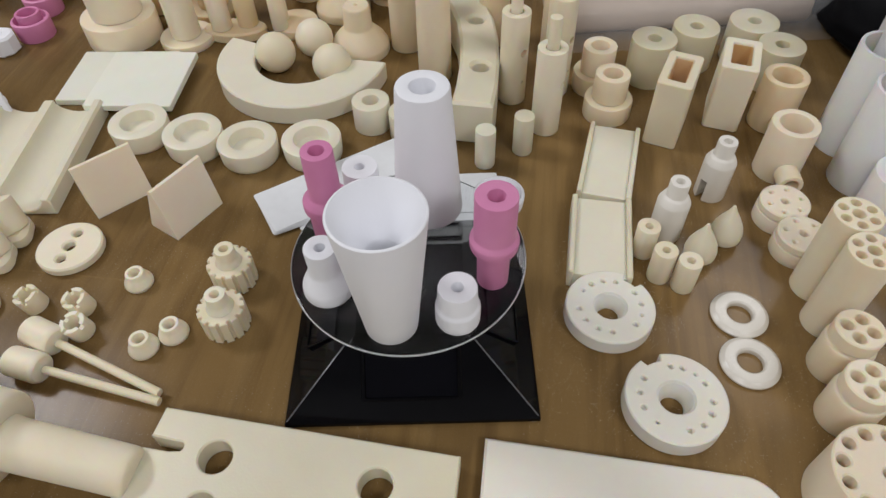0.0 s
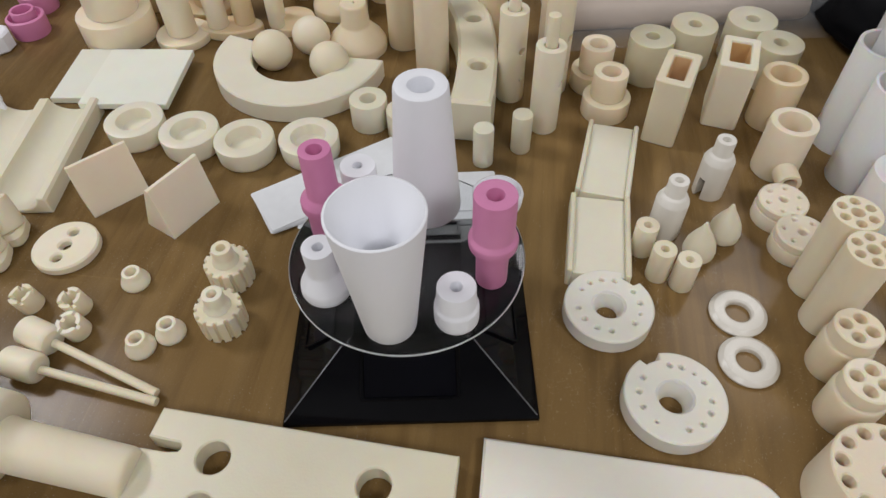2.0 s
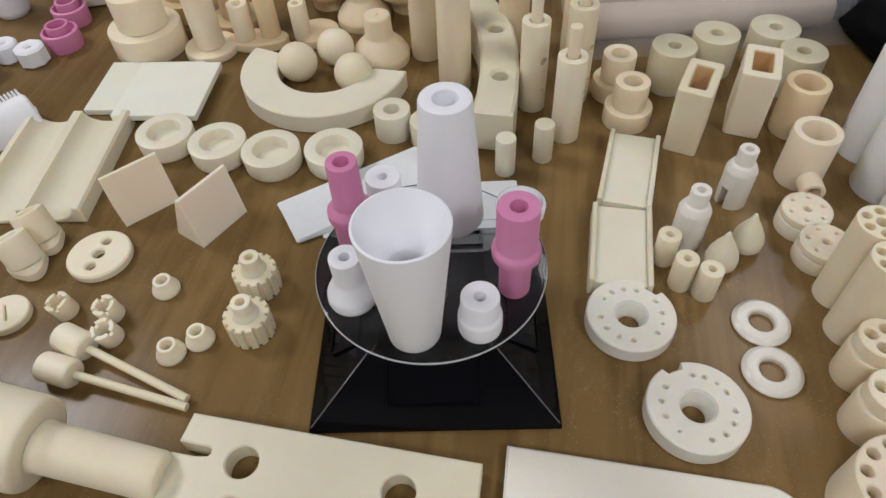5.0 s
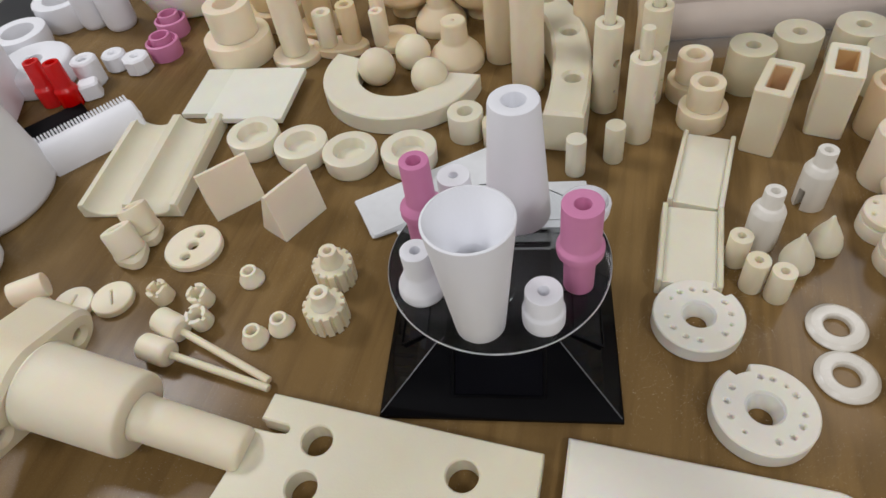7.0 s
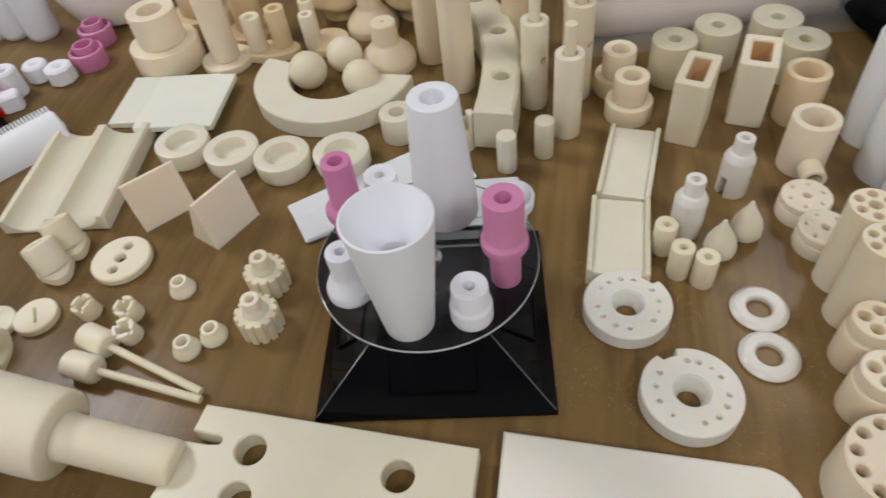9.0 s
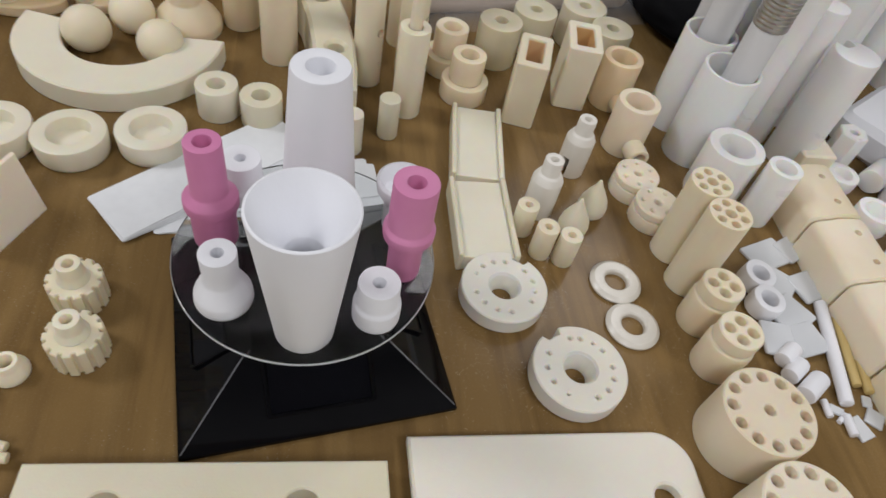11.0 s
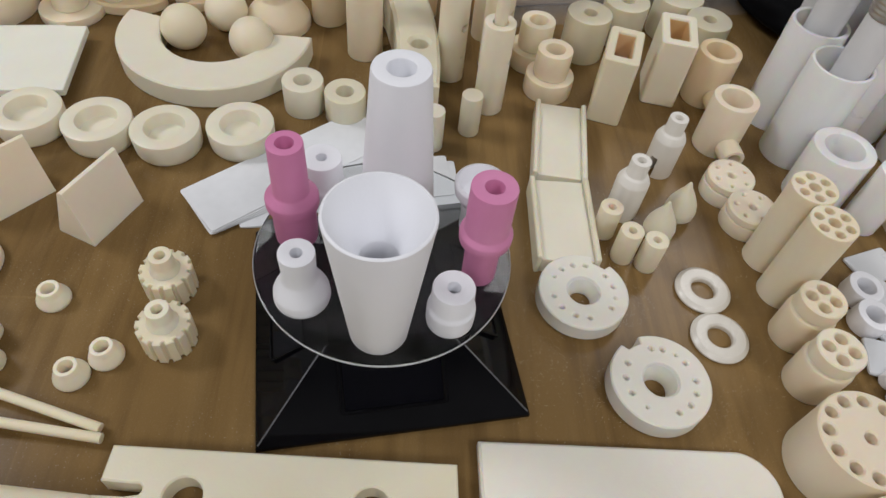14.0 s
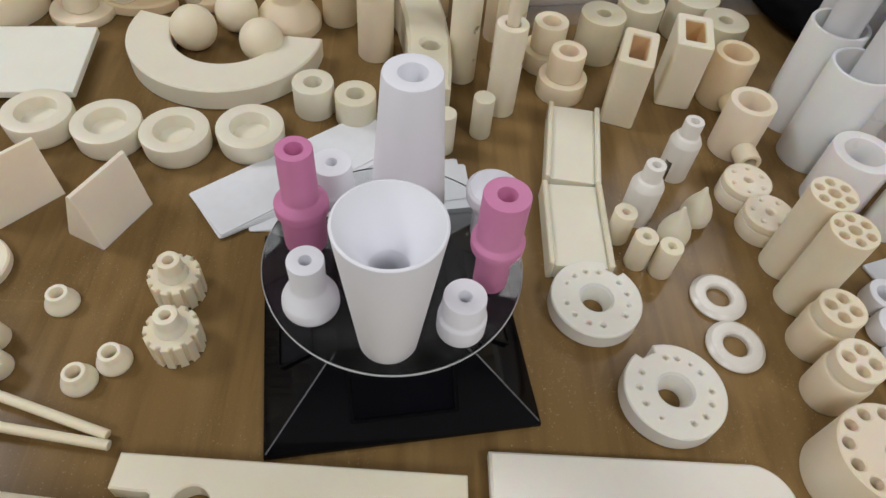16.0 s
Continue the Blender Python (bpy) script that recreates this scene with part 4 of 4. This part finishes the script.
# behind the row of blocks
solid("white_block", block(0.098, 0.080, 0.032, 0.012, 0.006), WHITE, at(0.5180, 0.1360, 0, 25), "large plain white ceramic block lying flat", "block")
solid("bored_cylinder", blind(0.0300, 0.0200, 0.042, 0.02, 48, 0.002), WHITE, at(0.4840, 0.0560), "fat white ceramic cylinder with an open bore", "cylinder", "fat white cylinders")
solid("bored_cylinder", blind(0.0300, 0.0200, 0.040, 0.02, 48, 0.002), WHITE, at(0.5000, -0.0060), "fat white ceramic cylinder beside its twin", "cylinder", "fat white cylinders")
solid("bored_cylinder", blind(0.0150, 0.0095, 0.018, 0.012, 40, 0.0015), MILKY, at(0.4265, 0.0480), "low white ceramic ring beside the blocks", "ring")
solid("bored_cylinder", blind(0.0140, 0.0080, 0.012, 0.008, 40, 0.0015), MILKY, at(0.4320, 0.0950), "low white ceramic ring among white parts", "ring")
lying_rod("white_roller", 0.4520, 0.0840, 0.5000, 0.1060, 0.0105, MILKY, "white ceramic roller lying down", "white rollers", 32)
lying_rod("white_roller", 0.5700, 0.1450, 0.6400, 0.1800, 0.0130, WHITE, "white ceramic roller lying behind a block", "white rollers", 32)
solid("hex_stub", prism(circle(0, 0, 0.0125, 6), [circle(0, 0, 0.004, 14)], 0, 0.034, 0.001), MILKY, at(0.4460, 0.1200), "white six-sided ceramic stub standing up", "stub")
solid("corner_block", block(0.030, 0.030, 0.024, 0.002, 0.0015), ROSY, at(0.4100, 0.1180, 0, -9), "small blush ceramic cube beside the blocks", "block")
for x, y, w, d, h, rz in ((0.4270, 0.0050, 0.052, 0.030, 0.012, 28), (0.4230, -0.0280, 0.056, 0.028, 0.012, 20), (0.4480, -0.0350, 0.030, 0.03, 0.010, 20)):
    solid("white_slab", block(w, d, h, 0.0015, 0.001), WHITE, at(x, y, 0, rz), "rough-edged white ceramic slab lying flat", "slab", "white slabs")
solid("lobed_plate", prism([(0.018 * math.cos(radians(a)) * (1 + 0.12 * math.cos(radians(4 * a))), 0.022 * math.sin(radians(a)) * (1 + 0.12 * math.cos(radians(4 * a)))) for a in range(0, 360, 8)], [circle(0.004, 0.006, 0.004, 14)], 0, 0.009, 0.001), SHELL, at(0.4020, -0.0580), "greyish white lobed ceramic plate with a hole", "plate")
for x, y, r, h in ((0.6150, 0.2800, 0.0240, 0.150), (0.6500, 0.2280, 0.0220, 0.150), (0.5600, 0.2900, 0.0230, 0.140), (0.6900, 0.1900, 0.0220, 0.150), (0.5200, 0.2600, 0.0230, 0.150), (0.6100, 0.3400, 0.0240, 0.170), (0.4500, 0.2500, 0.0220, 0.150), (0.5350, 0.2250, 0.0190, 0.120), (0.5900, 0.2250, 0.0180, 0.110)):
    solid("far_white_tube", tube(r, r * 0.78, h, 40, 0.0012), MILKY, at(x, y), "tall white ceramic tube at the far side of the table", "tube", "far white tubes")

# wrapped rollers, a dark bag and clear film at the back
for x0, y0, x1, y1, r in ((0.105, 0.352, 0.345, 0.368, 0.0165), (0.100, 0.392, 0.340, 0.408, 0.0200)):
    lying_rod("wrapped_roller", x0, y0, x1, y1, r, ROLLER, "long pinkish ceramic roller wrapped in clear film", "wrapped rollers", 36)


def draped(x, y, rz, w, d, h, rows, label):
    """A loose sheet of clear film with folds."""
    verts, faces, n, k = [], [], 28, rows
    for i in range(n):
        for j in range(k):
            u, v = i / (n - 1) - 0.5, j / (k - 1) - 0.5
            z = h * math.cos(math.pi * v) ** 0.8 if abs(v) < 0.5 else 0
            z += 0.004 * noise.noise(Vector((u * 9, v * 5, 3))) + 0.002 * noise.noise(Vector((u * 25, v * 16, 1)))
            verts.append((u * w, v * d, max(0.0015, z)))
    for i in range(n - 1):
        for j in range(k - 1):
            a = i * k + j
            faces.append((a, a + k, a + k + 1, a + 1))
    ob = solid("clear_film", finish("film", verts, faces, 60), FILM, at(x, y, 0, rz), label, "film")
    thick = ob.modifiers.new("thickness", "SOLIDIFY")
    thick.thickness = 0.0003
    return ob


draped(0.245, 0.3640, 4, 0.26, 0.085, 0.044, 12, "crinkled clear plastic film over the rollers")


def bag(x, y, rz):
    me = bpy.data.meshes.new("bag")
    bm = bmesh.new()
    bmesh.ops.create_icosphere(bm, subdivisions=4, radius=1.0)
    for v in bm.verts:
        q = v.co.copy()
        f = 1 + 0.12 * noise.noise(q * 2.2) + 0.05 * noise.noise(q * 6)
        v.co = Vector((q.x * 0.100 * f, q.y * 0.110 * f, max(0.0, (q.z + 0.75) * 0.034 * f)))
    bm.to_mesh(me), bm.free()
    me.polygons.foreach_set("use_smooth", [True] * len(me.polygons))
    solid("black_bag", me, MATT_BLACK, at(x, y, 0.0, rz), "crumpled black bag, enlarged to darken the shaded wood round it", "bag")


# larger and nearer than the bag itself, to stand for shadow on the wood
bag(0.4480, 0.3230, 15)

# ---- white parts to the west ----
solid("white_crucible", lathe([(0, 0), (0.060, 0), (0.064, 0.006), (0.062, 0.02), (0.055, 0.088), (0.052, 0.093), (0.045, 0.093), (0.042, 0.088), (0.036, 0.02), (0, 0.02)], 64, 0.003), WHITE, at(-0.4820, 0.1350), "large smooth white ceramic crucible with a thick wall", "crucible")
big = solid("white_housing", block(0.100, 0.085, 0.070, 0.014, 0.006), WHITE, at(-0.5700, 0.2550, 0, 20), "large rounded white ceramic housing with a hole", "housing")
cut(big, (drum(0.014, 0.05, 28, 0.001), at(0.0, 0.0, 0.045)))
solid("white_disc", lathe([(0.009, 0), (0.038, 0), (0.040, 0.004), (0.040, 0.022), (0.037, 0.026), (0.010, 0.026)], 56, 0.0025), WHITE, at(-0.5280, 0.3200), "flat white ceramic disc behind red nozzles", "disc")


def red_nozzle(x, y):
    solid("red_nozzle", lathe([(0.0045, 0), (0.0112, 0), (0.0117, 0.019), (0.0090, 0.0225), (0.0080, 0.0485), (0.0046, 0.0485)], 32, 0.001), RED, pose(x, y, 0, -3, 0, 0), "glossy red ceramic nozzle standing up", "nozzle", "pair of red nozzles")


# thin dark slab between the red nozzles and the toothed bar
solid("dark_slab", block(0.075, 0.040, 0.004, 0.003, 0.001), MATT_BLACK, at(-0.4720, 0.2340, 0, 46), "thin dark slab beside the toothed bar", "pad")
red_nozzle(-0.4930, 0.2780)
red_nozzle(-0.4690, 0.2750)
solid("square_nut", prism(circle(0, 0, 0.0135, 24), [circle(0, 0, 0.0045, 16)], 0, 0.030, 0.002), WHITE, at(-0.4630, 0.3120), "small white ceramic bush with a hole", "bush", "small white bushes")
solid("square_nut", block(0.020, 0.018, 0.018, 0.004, 0.002), WHITE, at(-0.4520, 0.2880, 0, 30), "small white ceramic cube beside red nozzles", "cube")
solid("small_bush", prism(circle(0, 0, 0.0126, 28), [circle(0, 0, 0.0030, 14)], 0, 0.019, 0.002), WHITE, at(-0.4478, 0.3390), "small white ceramic bush with a pinhole", "bush", "small white bushes")
solid("small_bush", prism(circle(0, 0, 0.0146, 8), [circle(0, 0, 0.0030, 14)], 0, 0.018, 0.002), WHITE, at(-0.4195, 0.3330, 0, 15), "small white eight-sided ceramic bush", "bush", "small white bushes")


def comb_bar():
    b = thing("toothed_bar", at(-0.4090, 0.2100, 0, 46), "white ceramic bar with a row of fine teeth", "bar")
    prof = [(0.0190 * math.cos(radians(a)), 0.0262 * math.sin(radians(a))) for a in range(0, 181, 12)]
    part("body", prism(prof, (), -0.046, 0.046, 0.002), WHITE, b, "", pose(0, 0, 0, 90, 0, 90))
    for k in range(28):
        part("tooth", block(0.0019, 0.0100, 0.0062, 0.0004, 0.0007), WHITE, b, "", at(-0.0435 + 0.0032 * k, 0.0108, 0.0200))
    for k in range(2):
        part("rim_hole", tube(0.0030, 0.0016, 0.003, 14, 0.0003), WHITE, b, "", pose(0.0445, -0.004 + 0.010 * k, 0.012, 0, 90, 0))


comb_bar()


def pink_cap(x, y, rz):
    c = thing("pink_cap", at(x, y, 0, rz), "pink ceramic cap with two nested rings", "cap", "pair of pink caps")
    part("outer_ring", lathe([(0, 0), (0.0170, 0), (0.0178, 0.018), (0.0150, 0.019), (0.0140, 0.012), (0, 0.012)], 36, 0.0007), PINK, c)
    part("inner_ring", tube(0.0112, 0.0085, 0.0125, 32, 0.0006, 0.0122), PINK, c)


pink_cap(-0.3995, 0.3600, 0)
pink_cap(-0.4090, 0.4060, 0)
for x, y, r, h in ((-0.5790, 0.3770, 0.0310, 0.028), (-0.5610, 0.4420, 0.0320, 0.032)):
    solid("white_ring", lathe([(r * 0.55, 0), (r * 0.92, 0), (r, h * 0.45), (r, h), (r * 0.58, h)], 48, 0.002), WHITE, at(x, y), "thick white ceramic ring at the table's edge", "ring", "white rings")
for x, y, r, h in ((-0.5210, 0.4330, 0.0165, 0.075), (-0.4850, 0.4280, 0.0180, 0.075)):
    solid("white_cylinder", lathe([(0, 0), (r * 0.85, 0), (r, 0.006), (r, h), (0, h)], 40, 0.002), WHITE, at(x, y), "upright white ceramic cylinder with rounded foot", "cylinder", "white cylinders")
solid("plastic_bowl", lathe([(0, 0), (0.055, 0), (0.062, 0.004), (0.078, 0.045), (0.075, 0.045), (0.059, 0.006), (0, 0.004)], 56, 0.001), MILKY, at(-0.4080, 0.4920), "milky white shallow plastic bowl", "bowl")
solid("white_lump", lathe([(0, 0), (0.026, 0), (0.034, 0.008), (0.033, 0.018), (0.022, 0.029), (0, 0.032)], 44, 0.003), WHITE, at(-0.4450, 0.0480), "smooth rounded white ceramic cap", "cap")


# tan cups on narrow feet at the very back
def footed_cup(x, y, s, label):
    solid("footed_cup", lathe([(0, 0), (0.018 * s, 0), (0.018 * s, 0.012), (0.030 * s, 0.018), (0.034 * s, 0.024), (0.034 * s, 0.085), (0, 0.085)], 48, 0.0015), TAN, at(x, y), label, "cup", "footed cups")


footed_cup(-0.1400, 0.4300, 1.0, "tan ceramic cup on a narrow foot at the back")
footed_cup(-0.0560, 0.4200, 1.0, "tan ceramic cup on a narrow foot behind bushes")
footed_cup(-0.3550, 0.4750, 1.1, "tan ceramic cup at the far back")


# ---- fine ceramic dust scattered on the table round the holed discs ----
def dust(count):
    rng = random.Random(7)
    verts, faces = [], []
    while len(verts) < 4 * count:
        x, y = rng.gauss(0.135, 0.050), rng.gauss(0.005, 0.050)
        if noise.noise(Vector((x * 22, y * 22, 4))) < -0.12 * rng.random():
            continue
        r, a, n = rng.uniform(0.00010, 0.00028), rng.uniform(0, 2.1), len(verts)
        verts += [(x + r * math.cos(a + 2.094 * k), y + r * math.sin(a + 2.094 * k), 0.00005) for k in range(3)] + [(x, y, 0.00005 + r * 0.9)]
        faces += [(n, n + 1, n + 3), (n + 1, n + 2, n + 3), (n + 2, n, n + 3)]
    me = bpy.data.meshes.new("dust")
    me.from_pydata(verts, [], faces)
    solid("ceramic_dust", me, PALE, at(0, 0), "fine pale ceramic dust scattered on the wooden top", "dust", kind="stuff")


dust(3200)
